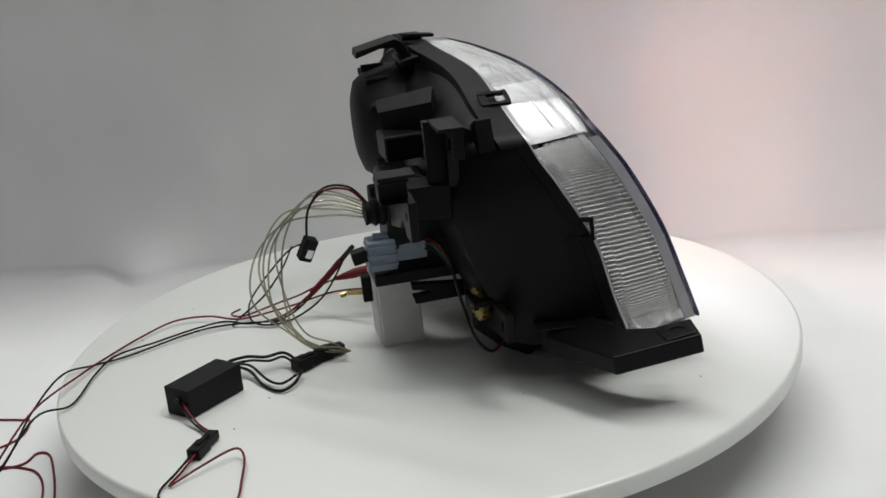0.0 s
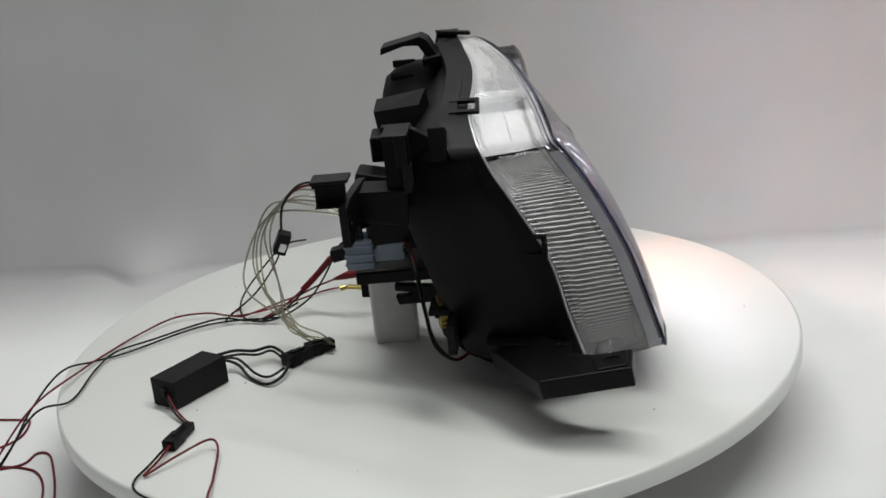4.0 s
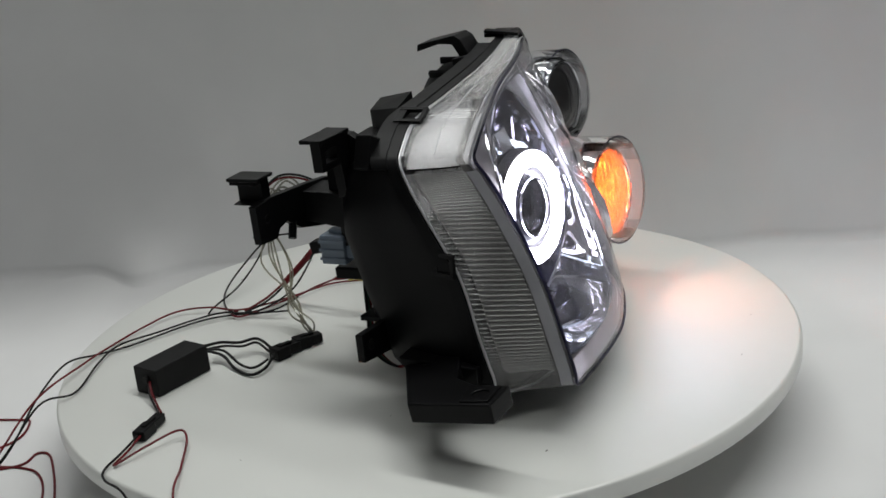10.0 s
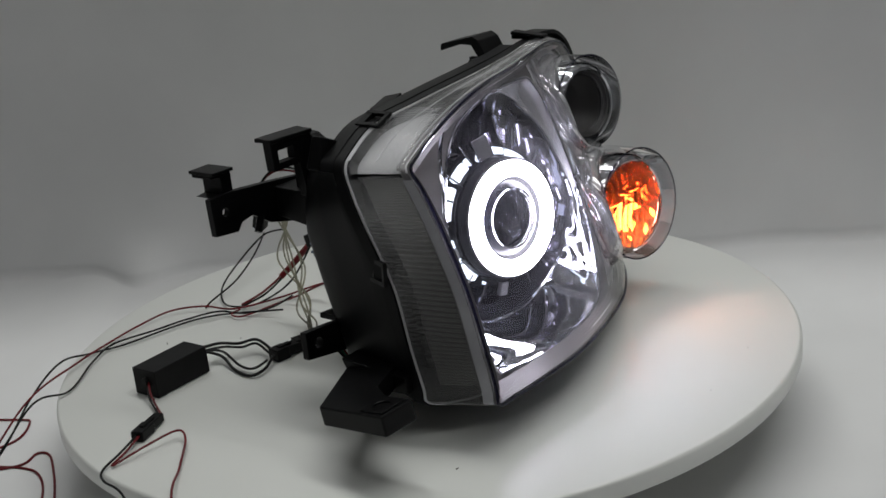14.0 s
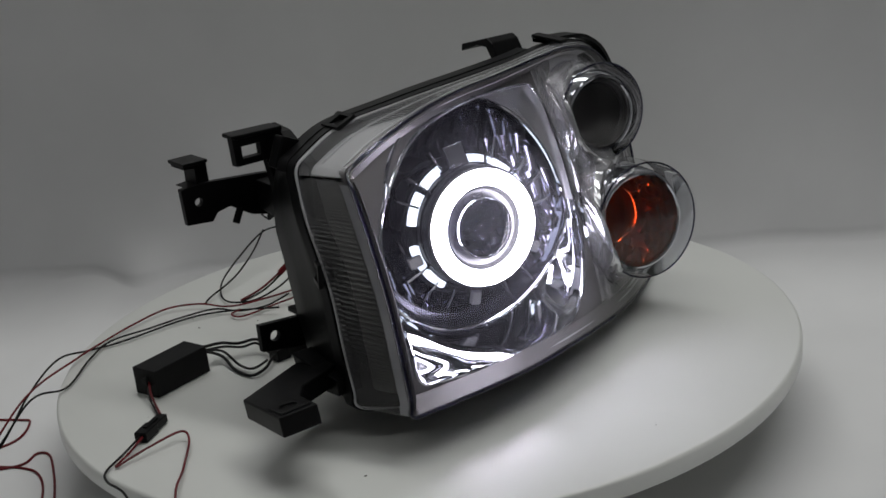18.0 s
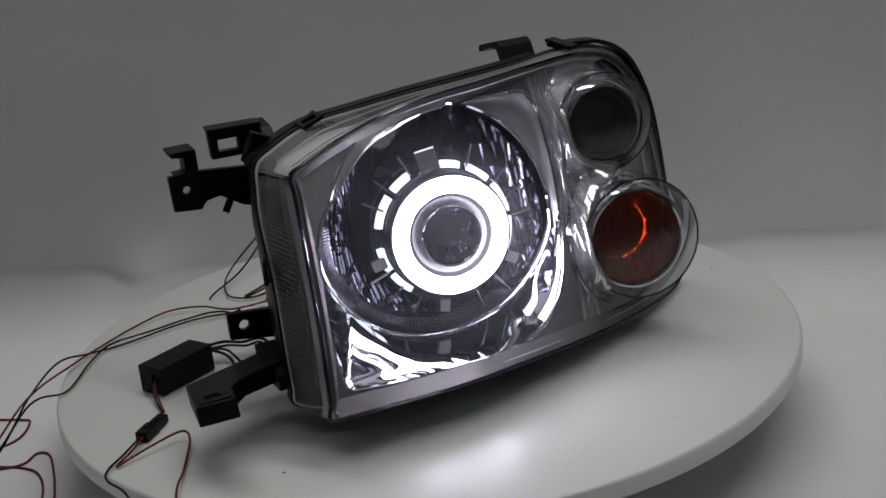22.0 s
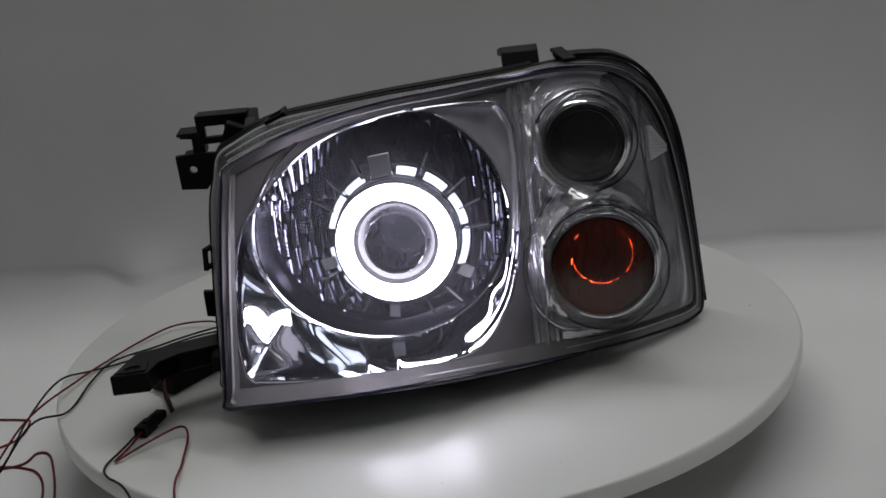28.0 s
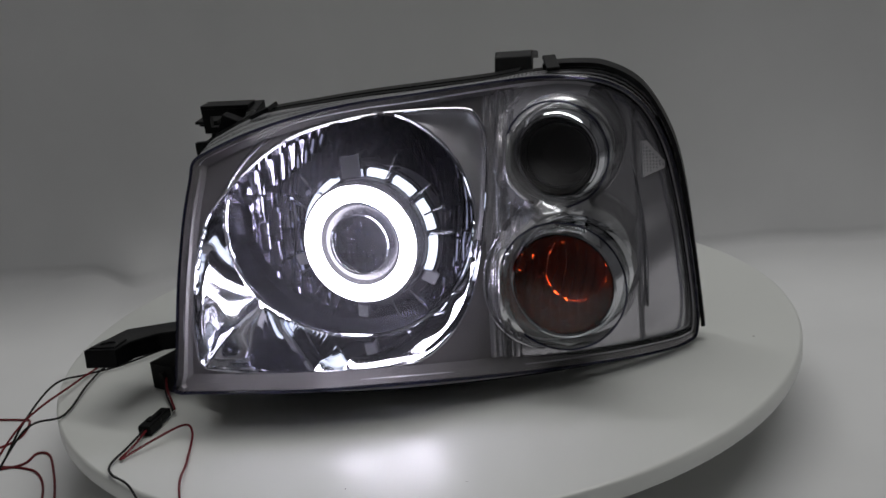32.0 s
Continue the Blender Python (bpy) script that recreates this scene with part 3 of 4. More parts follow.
    part("lens_edge", tube([q for q in RIM_LINE], 0.0012, sides=6, closed=True, smoothed=False), M_LENS_EDGE, cover, "dark bluish moulded edge line", smooth=True)
    part("lens_flange", tube([p.lerp(q, 0.965) for p, q in zip(RIM_LINE, SEAM_LINE)], 0.0011, sides=6, closed=True, smoothed=False), M_RIB_CREST, cover, "pale welded lens flange", smooth=True)
    ribs(side)
    for f in (0.12, 0.52, 0.93):
        part("moulding_line", tube([RIM_LINE[k].lerp(SEAM_LINE[k], f) + Vector((0, 0, 0.0006)) for k in range(100, 174, 2)], 0.0006, sides=6, smoothed=False), M_RIB_CREST, side, "thin pale moulding line", smooth=True)
    zone = range(181, 224)
    part("front_margin", strip([[RIM_LINE[k].lerp(SEAM_LINE[k], f) + Vector((-0.0004, 0, 0)) for k in zone] for f in (0.05, 0.19)], closed=False), M_MARGIN, side, "smooth front margin", smooth=True)
    # two clear bulges over the side lamps
    for at, r, depth in ((AMBER_AT @ pose(0.0015, 0.001, 0.005), 0.0465, 0.040), (UPPER_AT @ pose(0, 0.002, 0.002), 0.0385, 0.032)):
        b = part("lens_bulge", lathe([(0, 0.006), (r * 0.4, 0.0052), (r * 0.75, 0.003), (r * 0.93, 0.0008), (r, -0.003), (r * 1.03, -depth)], at, 72), M_BUBBLE, cover, smooth=True)
        b.visible_shadow = False
        part("bulge_rim", lathe([(r + 0.0007 * math.cos(a * 0.7854), -0.0025 + 0.0007 * math.sin(a * 0.7854)) for a in range(8)], at, 72, True), M_LENS_EDGE, b, smooth=True)
    return top, body


def ribs(side):
    """Fine flutes moulded across the ribbed side, light put in: upper panel paler, lower greyer."""
    n = len(RIM_LINE)
    for name, mat, start, stop, count, lo, hi, label in (("top_fluting", M_RIB, 120, 154, 62, 0.14, 0.90, "clear finely fluted top strip"), ("upper_fluting", M_RIB_BRIGHT, 154, 178, 44, 0.14, 0.90, "finely fluted upper panel, paler to put its brightness in"),
                                                         ("lower_fluting", M_RIB, 179, 225, 70, 0.20, 0.80, "finely fluted lower panel, greyed to put its duller light in"),
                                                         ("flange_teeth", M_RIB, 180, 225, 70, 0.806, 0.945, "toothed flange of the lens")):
        bm = bmesh.new()
        for k in range(count):
            ends = []
            for f in (start + (stop - start) * k / count, start + (stop - start) * (k + 1) / count):
                i, t = int(f) % n, f % 1
                ends.append((RIM_LINE[i].lerp(RIM_LINE[(i + 1) % n], t), SEAM_LINE[i].lerp(SEAM_LINE[(i + 1) % n], t)))
            (a0, b0), (a1, b1) = ends
            nrm = (a1 - a0).cross(b0 - a0).normalized()
            if nrm.dot(a0 - Vector((0.03, 0, 0.11))) < 0:
                nrm = -nrm
            high = (0.34 if mat is M_RIB else 0.45) * (a1 - a0).length
            rows = []
            for s in range(6):
                u = s / 5
                up = nrm * (high * math.sin(math.pi * u) + 0.0002)
                p, q = a0.lerp(a1, u), b0.lerp(b1, u)
                rows.append((bm.verts.new(p.lerp(q, lo) + up), bm.verts.new(p.lerp(q, hi) + up)))
            for (p, q), (r, s) in zip(rows, rows[1:]):
                bm.faces.new((p, q, s, r))
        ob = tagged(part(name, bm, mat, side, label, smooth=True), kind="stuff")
        ob.visible_shadow = False


HEADLIGHT, HOUSING = headlight()



def projector():
    at = RING_AT
    barrel = part("projector", lathe([(0.0222, 0.003), (0.0232, 0.004), (0.0285, 0.001), (0.0290, -0.004), (0.046, -0.010), (0.047, -0.060), (0.0, -0.060)], at, 72), M_BARREL, HEADLIGHT, "dark projector barrel", smooth=True)
    part("projector_lens", lathe([(0, 0.011), (0.008, 0.0102), (0.015, 0.0082), (0.0195, 0.0060), (0.0222, 0.0045), (0.0222, -0.006)], at, 64), M_GLASS, barrel, "domed clear glass projector lens", smooth=True)
    part("lens_collar", lathe([(0.0224 + 0.0008 * math.cos(a * math.pi / 4), 0.0058 + 0.0008 * math.sin(a * math.pi / 4)) for a in range(8)], at, 64, True), M_CHROME, barrel, smooth=True)
    part("cutoff_shield", lathe([(0.0, -0.032), (0.013, -0.03), (0.014, -0.022), (0.0185, -0.021), (0.0185, -0.034)], at @ pose(0.004, 0.004, 0), 40), M_SMOKED_DARK, barrel, smooth=True)
    ring = [(0.0379 + 0.0062 * math.cos(a), 0.0045 + 0.0040 * math.sin(a)) for a in [k * 2 * math.pi / 20 for k in range(20)]]
    part("ring_light", lathe(ring, at, 96, True), M_HALO, barrel, "glowing white ring light", smooth=True)
    # seat's raised outer wall is added to keep ring light off the bowl
    part("ring_seat", lathe([(0.0285, -0.002), (0.0445, -0.002), (0.0450, 0.0035), (0.0462, 0.0030), (0.0466, -0.006), (0.0285, -0.006)], at, 72, True), M_BLACK_SOFT, barrel, smooth=True)
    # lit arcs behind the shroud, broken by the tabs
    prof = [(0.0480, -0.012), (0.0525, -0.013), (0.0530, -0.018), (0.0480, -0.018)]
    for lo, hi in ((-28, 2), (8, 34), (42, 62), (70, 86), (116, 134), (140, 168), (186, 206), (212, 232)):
        rows = [[at @ Vector((r * math.cos(t), r * math.sin(t), h)) for r, h in prof] for t in [radians(lo + (hi - lo) * k / 12) for k in range(13)]]
        bm = strip(rows)
        bm.verts.ensure_lookup_table()
        bm.faces.new(bm.verts[:4])
        bm.faces.new(bm.verts[-4:])
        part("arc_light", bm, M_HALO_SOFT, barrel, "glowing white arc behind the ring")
    part("shroud", lathe([(0.0475, -0.012), (0.0485, -0.018), (0.0545, -0.020), (0.055, -0.024), (0.048, -0.030)], at, 72), M_BLACK_SOFT, barrel, smooth=True)
    # shroud tabs and fins
    for a, w in ((98, 0.0165), (196, 0.009), (262, 0.008), (330, 0.009)):
        m = at @ pose(0, 0, 0, 0, 0, a)
        part("shroud_tab", bevelled(box_at(m, (0.0555, 0, -0.010), (0.018 if a == 98 else 0.011, w, 0.005), (0, 14, 0)), 0.001), M_SATIN if a != 98 else M_CHROME, barrel)
    for a in (5, 22, 38, 66, 115, 136, 152, 205, 222, 240, 290, 310):
        m = at @ pose(0, 0, 0, 0, 0, a)
        part("shroud_fin", box_at(m, (0.059, 0, -0.012), (0.017, 0.0016, 0.007), (0, 10, 0)), M_CHROME, barrel)


def box_at(m, centre, size, turn=(0, 0, 0)):
    b = bmesh.new()
    bmesh.ops.create_cube(b, size=1, matrix=m @ pose(*centre, *turn) @ Matrix.Diagonal((*size, 1)))
    return b


projector()


def side_lamps():
    # amber turn signal
    at = AMBER_AT
    part("signal_sleeve", lathe([(0.0450, -0.036), (0.0420, -0.010), (0.0390, -0.0056), (0.0386, -0.008)], at, 64), M_CHROME, HEADLIGHT, "bright chrome sleeve of the turn signal", smooth=True)
    cup = part("signal_cup", faceted([(0.0385, -0.006), (0.0362, -0.008), (0.0345, -0.015), (0.0325, -0.022), (0.0300, -0.029), (0.0272, -0.036), (0.0237, -0.042), (0.0237, -0.046)], at, 26, 4, 0.0011), M_CHROME, HEADLIGHT, "faceted chrome cup of the turn signal")
    part("throat", lathe([(0.0236, -0.045), (0.0236, -0.085), (0.0, -0.085)], at, 40), M_CHROME_DIM, cup, "dull chrome bulb socket throat", smooth=True)
    lens = part("amber_lens", lathe([(0, -0.001), (0.013, -0.0013), (0.025, -0.0026), (0.032, -0.0045), (0.0358, -0.0068)], at, 72), M_AMBER, cup, "transparent amber signal lens", smooth=True)
    lens.visible_shadow = False
    part("signal_ring", lathe([(0.0378 + 0.0020 * math.cos(a * 0.7854), -0.0062 + 0.0020 * math.sin(a * 0.7854)) for a in range(8)], at, 72, True), M_CHROME, cup, smooth=True)
    # upright flutes inside the amber lens
    for k in range(9):
        x = -0.028 + 0.007 * k
        half = math.sqrt(max(0.0, 0.0325 ** 2 - x * x))
        pts = [at @ Vector((x + 0.004 * math.sin(s * 2.2), half * s, -0.009)) for s in (-0.95, -0.5, 0, 0.5, 0.95)]
        fl = part("lens_flute", tube(pts, 0.0010, 4, 6), M_BUBBLE, lens, smooth=True)
        fl.visible_shadow = False
    # raised chrome collars round both lamps
    for m, r in ((AMBER_AT, 0.0475), (UPPER_AT, 0.0395)):
        c = m.translation
        line = []
        for k in range(96):
            x, z = c.x + r * math.cos(k * math.pi / 48), c.z + r * math.sin(k * math.pi / 48)
            line.append((x, front(x, z) + 0.0135, z))
        part("lamp_collar", tube(line, 0.0022, sides=10, closed=True, smoothed=False), M_CHROME, HEADLIGHT, "raised chrome collar", smooth=True)
    # fillet lines on the bowl side of the turn signal
    c = AMBER_AT.translation
    for r in (0.0508, 0.0535, 0.0562):
        line = []
        for k in range(25):
            a = radians(118 + 5.6 * k)
            x, z = c.x + r * math.cos(a), c.z + r * math.sin(a)
            line.append((x, front(x, z) + 0.0105, z))
        part("fillet_line", tube(line, 0.0010, sides=8, smoothed=False), M_CHROME, HEADLIGHT, "thin chrome fillet line", smooth=True)
    # upper position lamp
    at = UPPER_AT
    part("upper_sleeve", lathe([(0.0368, -0.030), (0.0345, -0.008), (0.0310, -0.0036), (0.0306, -0.006)], at, 64), M_CHROME, HEADLIGHT, "bright chrome sleeve of the position lamp", smooth=True)
    cup2 = part("upper_cup", lathe([(0.0305, -0.004), (0.0275, -0.006), (0.025, -0.02), (0.018, -0.03), (0.0, -0.034)], at, 72), M_BEZEL_GREY, HEADLIGHT, "grey plated cup of the position lamp", smooth=True)
    smoked = part("smoked_lens", lathe([(0, 0.0), (0.010, -0.0006), (0.019, -0.0025), (0.0275, -0.0060)], at, 64), M_SMOKE, cup2, "unlit smoky grey lens", smooth=True)
    smoked.visible_shadow = False
    part("upper_ring", lathe([(0.0292 + 0.0018 * math.cos(a * 0.7854), -0.0045 + 0.0020 * math.sin(a * 0.7854)) for a in range(8)], at, 64, True), M_CHROME, cup2, smooth=True)
    part("inner_ring", lathe([(0.0240 + 0.0008 * math.cos(a * 1.0472), -0.010 + 0.0008 * math.sin(a * 1.0472)) for a in range(6)], at, 56, True), M_CHROME_DIM, cup2, smooth=True)
    # LED board added to turn signal: one face lit, one dark; turning imitates flashing
    pivot = AMBER_AT @ pose(0, 0, -0.046)
    board = part("signal_board", lathe([(0, -0.0012), (0.0230, -0.0012), (0.0230, 0.0004), (0, 0.0004)], pose(0, 0, 0), 36), M_LINER, cup, "round grey LED board, added to turn for the flashes")
    part("led_face", lathe([(0, 0.0012), (0.0228, 0.0012), (0.0228, 0.0006), (0, 0.0006)], pose(0, 0, 0), 36), M_SIGNAL, board, "glowing amber LED face")
    return board, pivot


BOARD, BOARD_PIVOT = side_lamps()


def brackets():
    H = HEADLIGHT
    ex, ey, ez = (1, 0, 0), (0, 1, 0), (0, 0, 1)
    # side arm with hole and hooked tip
    arm = part("side_arm", bevelled(plate((0, 0.028, 0), ex, ez, [(-0.187, 0.167), (-0.166, 0.168), (-0.12, 0.164), (-0.085, 0.160), (-0.085, 0.122), (-0.132, 0.134), (-0.149, 0.145),
                                                                 (-0.160, 0.143), (-0.165, 0.137), (-0.186, 0.139)], 0.006, [((-0.174, 0.1545), 0.0032)]), 0.0006), M_BLACK, H, "black mounting arm with a bolt hole")
    part("arm_tip", bevelled(plate((0, 0.045, 0), ex, ez, [(-0.181, 0.166), (-0.162, 0.166), (-0.162, 0.184), (-0.181, 0.185), (-0.1815, 0.1805), (-0.172, 0.1795), (-0.172, 0.167)], 0.02), 0.0006), M_BLACK, arm)
    part("arm_web", bevelled(plate((-0.125, 0, 0), ey, ez, [(-0.035, 0.158), (0.027, 0.160), (0.027, 0.138), (-0.035, 0.128)], 0.03), 0.0008), M_BLACK, arm)
    part("arm_lip", box((-0.173, 0.033, 0.1845), (0.02, 0.026, 0.0025), (0, 0, 0), 0.0006), M_BLACK, arm)
    part("arm_peg", tube([(-0.14, 0.024, 0.142), (-0.147, 0.022, 0.131)], 0.003, 2, 8), M_BLACK, arm)
    # upper hook with a square window
    hook = part("upper_hook", bevelled(plate((0, -0.011, 0), ex, ez, [(-0.160, 0.207), (-0.120, 0.206), (-0.112, 0.172), (-0.112, 0.150), (-0.130, 0.158), (-0.134, 0.184), (-0.159, 0.184)], 0.008,
                                            [((-0.1455, 0.1935), (0.0078, 0.0045))]), 0.0006), M_BLACK, H, "black hook bracket with a square window")
    part("hook_cheek", bevelled(plate((-0.121, 0, 0), ey, ez, [(-0.055, 0.180), (-0.02, 0.202), (0.002, 0.205), (0.002, 0.16), (-0.055, 0.14)], 0.009), 0.0006), M_BLACK, hook)
    part("hook_top", box((-0.139, -0.011, 0.2052), (0.04, 0.018, 0.003), (0, 1, 0), 0.0006), M_BLACK, hook)
    # lower tab with hole
    tab = part("lower_tab", bevelled(plate((0, -0.034, 0), ex, ez, [(-0.172, 0.070), (-0.105, 0.064), (-0.105, 0.038), (-0.172, 0.049)], 0.006, [((-0.160, 0.0585), 0.0042)]), 0.0006), M_BLACK, H, "black mounting tab with a round hole")
    part("tab_web", box((-0.118, -0.028, 0.066), (0.036, 0.018, 0.004), (0, 4, 0), 0.0006), M_BLACK, tab)
    # foot block at the outer lower corner
    foot = part("corner_foot", bevelled(plate((0, 0, 0.0262), (1, 0, 0.035), (0, 1, -0.144), [(-0.2205, -0.099), (-0.153, -0.064), (-0.144, -0.078), (-0.149, -0.106), (-0.184, -0.120), (-0.196, -0.138), (-0.199, -0.1645), (-0.2265, -0.1615)], 0.0142), 0.0012), M_BLACK, H, "black angular corner foot")
    part("foot_pad", bevelled(plate((0, 0, 0.0402), (1, 0, 0.035), (0, 1, -0.144), [(-0.2225, -0.136), (-0.203, -0.134), (-0.2015, -0.158), (-0.2235, -0.157)], 0.0016, [((-0.2125, -0.147), 0.0058)]), 0.0008), M_BLACK, foot)
    part("foot_rib", bevelled(plate((-0.160, 0, 0), ey, ez, [(-0.12, 0.034), (-0.07, 0.030), (-0.06, 0.050), (-0.12, 0.046)], 0.02), 0.0008), M_BLACK, foot)
    # top bracket, an L of flat strip
    tb = part("top_bracket", bevelled(plate((0.083, 0, 0), ey, ez, [(0.021, 0.2205), (0.020, 0.2265), (-0.014, 0.2335), (-0.020, 0.2300), (-0.030, 0.2120), (-0.022, 0.2100), (-0.012, 0.2260), (0.0, 0.2265)], 0.0285), 0.0008), M_BLACK, H, "black bent strip bracket on top")
    part("bracket_foot", box((0.097, -0.026, 0.2145), (0.046, 0.022, 0.006), (-10, -1, 0), 0.001), M_BLACK, tb)
    # visor strip along the upper inner corner
    line = spline([(0.122, -0.034, 0.2255), (0.145, -0.034, 0.2255), (0.168, -0.031, 0.2215), (0.192, -0.026, 0.2050), (0.210, -0.022, 0.1720), (0.2195, -0.020, 0.1330), (0.226, -0.022, 0.07), (0.2305, -0.026, 0.012)], 6)
    prof = ((-0.010, -0.0012), (-0.010, 0.0018), (0.008, 0.0018), (0.008, -0.0012))
    lines = []
    for dy, up in prof:
        row = []
        for i, q in enumerate(line):
            t = line[min(i + 1, len(line) - 1)] - line[max(i - 1, 0)]
            nrm = Vector((-t.z, 0, t.x)).normalized()
            if nrm.dot(q - MID) < 0:
                nrm = -nrm
            row.append(q + nrm * up + Vector((0, dy, 0)))
        lines.append(row)
    part("visor_strip", strip(lines + [lines[0]], closed=False), M_BLACK, H, "black rubber edge strip", smooth=True)
    part("visor_tongue", box((0.128, -0.040, 0.2275), (0.010, 0.030, 0.003), (8, 0, 12), 0.0008), M_BLACK, H, "black upturned tongue")
    # spring clips over the seam
    for c, turn in (((-0.093, -0.057, 0.2085), (0, -22, 0)), ((-0.1505, -0.098, 0.118), (-22, -86, 0))):
        clip = bmesh.new()
        for s in ((-0.007, 0, 0, 0.003, 0.022, 0.003), (0.007, 0, 0, 0.003, 0.022, 0.003), (0, -0.0095, 0, 0.014, 0.003, 0.003), (0, 0.008, -0.001, 0.014, 0.006, 0.004)):
            merge(clip, box_at(pose(*c, *turn), s[:3], s[3:]))
        part("seam_clip", clip, M_BLACK, H)
    # rear parts
    cap = part("rear_cap", lathe([(0.052, -0.035), (0.052, 0.002), (0.048, 0.018), (0.040, 0.029), (0.028, 0.033), (0.0, 0.034)], pose(0.115, -0.0075, 0.156) @ pose(0, 0, 0, -90), 56), M_BLACK_SOFT, H, "round black dust cap", smooth=True)
    for k in range(12):
        a = k * math.pi / 6
        part("cap_rib", box((0.115 + 0.0505 * math.cos(a), 0.0045, 0.156 + 0.0505 * math.sin(a)), (0.006, 0.020, 0.004), (0, -math.degrees(a), 0), 0.0006), M_BLACK_SOFT, cap)
    part("signal_cap", lathe([(0.034, -0.06), (0.034, -0.002), (0.030, 0.006), (0.014, 0.008), (0.013, 0.020), (0.0, 0.021)], pose(0.125, 0.0, 0.085) @ pose(0, 0, 0, -90), 40), M_BLACK_SOFT, H, "small black socket cap", smooth=True)
    turret = bmesh.new()
    roof = [Vector(q) for q in ((-0.0134, 0.0197, 0.1931), (0.0040, 0.0183, 0.1995), (-0.0230, -0.0240, 0.2105), (-0.0400, -0.0190, 0.2015))]
    deep = Vector((-0.0075, -0.0060, -0.0360))
    lid, base = [turret.verts.new(q) for q in roof], [turret.verts.new(q + deep) for q in roof]
    turret.faces.new(lid), turret.faces.new(base)
    for k in range(4):
        turret.faces.new((lid[k], lid[(k + 1) % 4], base[(k + 1) % 4], base[k]))
    part("rear_block", bevelled(turret, 0.0012), M_BLACK, H, "square black rear turret")
    # channel along the upper seam, with a second short shelf behind it
    rows = []
    for dy, grow in ((0.007, 0.001), (0.007, 0.0030), (0.0195, 0.0030), (0.0195, -0.008)):
        row = []
        for q in SEAM_LINE[124:179]:
            d = Vector((q.x - MID.x, 0, q.z - MID.z)).normalized()
            row.append(q + d * grow + Vector((0, dy, 0)))
        rows.append(row)
    shelf = strip(rows, closed=False)
    shelf.verts.ensure_lookup_table()
    n = len(rows[0])
    shelf.faces.new([shelf.verts[k * n + n - 1] for k in range(4)])
    part("seam_channel", shelf, M_BLACK, H, "wide black channel along the upper seam", smooth=True)
    part("seam_shelf", box((-0.1300, -0.0385, 0.1905), (0.016, 0.0125, 0.024), (0, 24, 0), 0.0012), M_BLACK, H)
    part("rear_block_step", box((-0.028, 0.004, 0.170), (0.034, 0.036, 0.020), (0, 0, 3), 0.002), M_BLACK, H)
    part("rear_turret", box((-0.045, -0.006, 0.122), (0.046, 0.072, 0.056), (0, 0, 2), 0.004), M_BLACK, H, "black rear motor cover")
    part("turret_step", box((-0.058, 0.016, 0.150), (0.030, 0.034, 0.014), (12, 0, 0), 0.002), M_BLACK, H)
    part("wire_gland", lathe([(0.0105, 0), (0.0115, 0.004), (0.0095, 0.006), (0.0115, 0.009), (0.0085, 0.012), (0.010, 0.016), (0.0, 0.018)], pose(-0.055, 0.028, 0.126) @ pose(0, 0, 0, -90), 20), M_BLACK_SOFT, H, "ribbed rubber cable gland", smooth=True)
    part("rest_plate", box((-0.030, 0.010, 0.0712), (0.062, 0.066, 0.0100), (0, 0, 0), 0.0015), M_BLACK, H, "black lower plate resting on the card block")
    part("lower_keel", bevelled(plate((0, 0.0, 0), ey, ez, [(-0.130, 0.018), (-0.108, 0.0012), (-0.082, 0.0010), (-0.056, 0.030), (-0.040, 0.062), (-0.040, 0.08), (-0.088, 0.042)], 0.05), 0.002), M_BLACK, H, "black lower keel touching the disc")
    part("rear_rib", bevelled(plate((-0.10, 0, 0), ey, ez, [(-0.092, 0.02), (-0.066, 0.004), (-0.044, 0.016), (-0.024, 0.034), (-0.024, 0.072), (-0.034, 0.09), (-0.085, 0.036)], 0.03), 0.003), M_BLACK, H)
    # aiming gear with brass teeth
    gm = pose(-0.1165, -0.0270, 0.0610) @ pose(0, 0, 0, 90, 0, 12)
    gear = part("aim_gear", lathe([(0.0, 0.003), (0.009, 0.003), (0.0110, 0.0015), (0.0110, -0.002), (0.0, -0.003)], gm, 24), M_BRASS, H, "toothed brass aiming gear")
    for k in range(16):
        part("gear_tooth", box_at(gm @ pose(0, 0, 0, 0, 0, k * 22.5), (0.0115, 0, 0.0), (0.0026, 0.0020, 0.005)), M_BRASS, gear)
    part("gear_shaft", tube([(-0.1165, -0.055, 0.0610), (-0.1165, -0.022, 0.0610)], 0.005, 2, 10), M_BLACK, gear, "black shaft", smooth=True)
    part("gear_fork", bevelled(plate((-0.055, 0, 0), ey, ez, [(-0.04, 0.056), (0.014, 0.062), (0.014, 0.057), (0.000, 0.0545), (0.000, 0.0525), (0.014, 0.052), (0.012, 0.045), (-0.04, 0.046)], 0.008), 0.0006), M_BLACK, H, "black forked clip")


brackets()


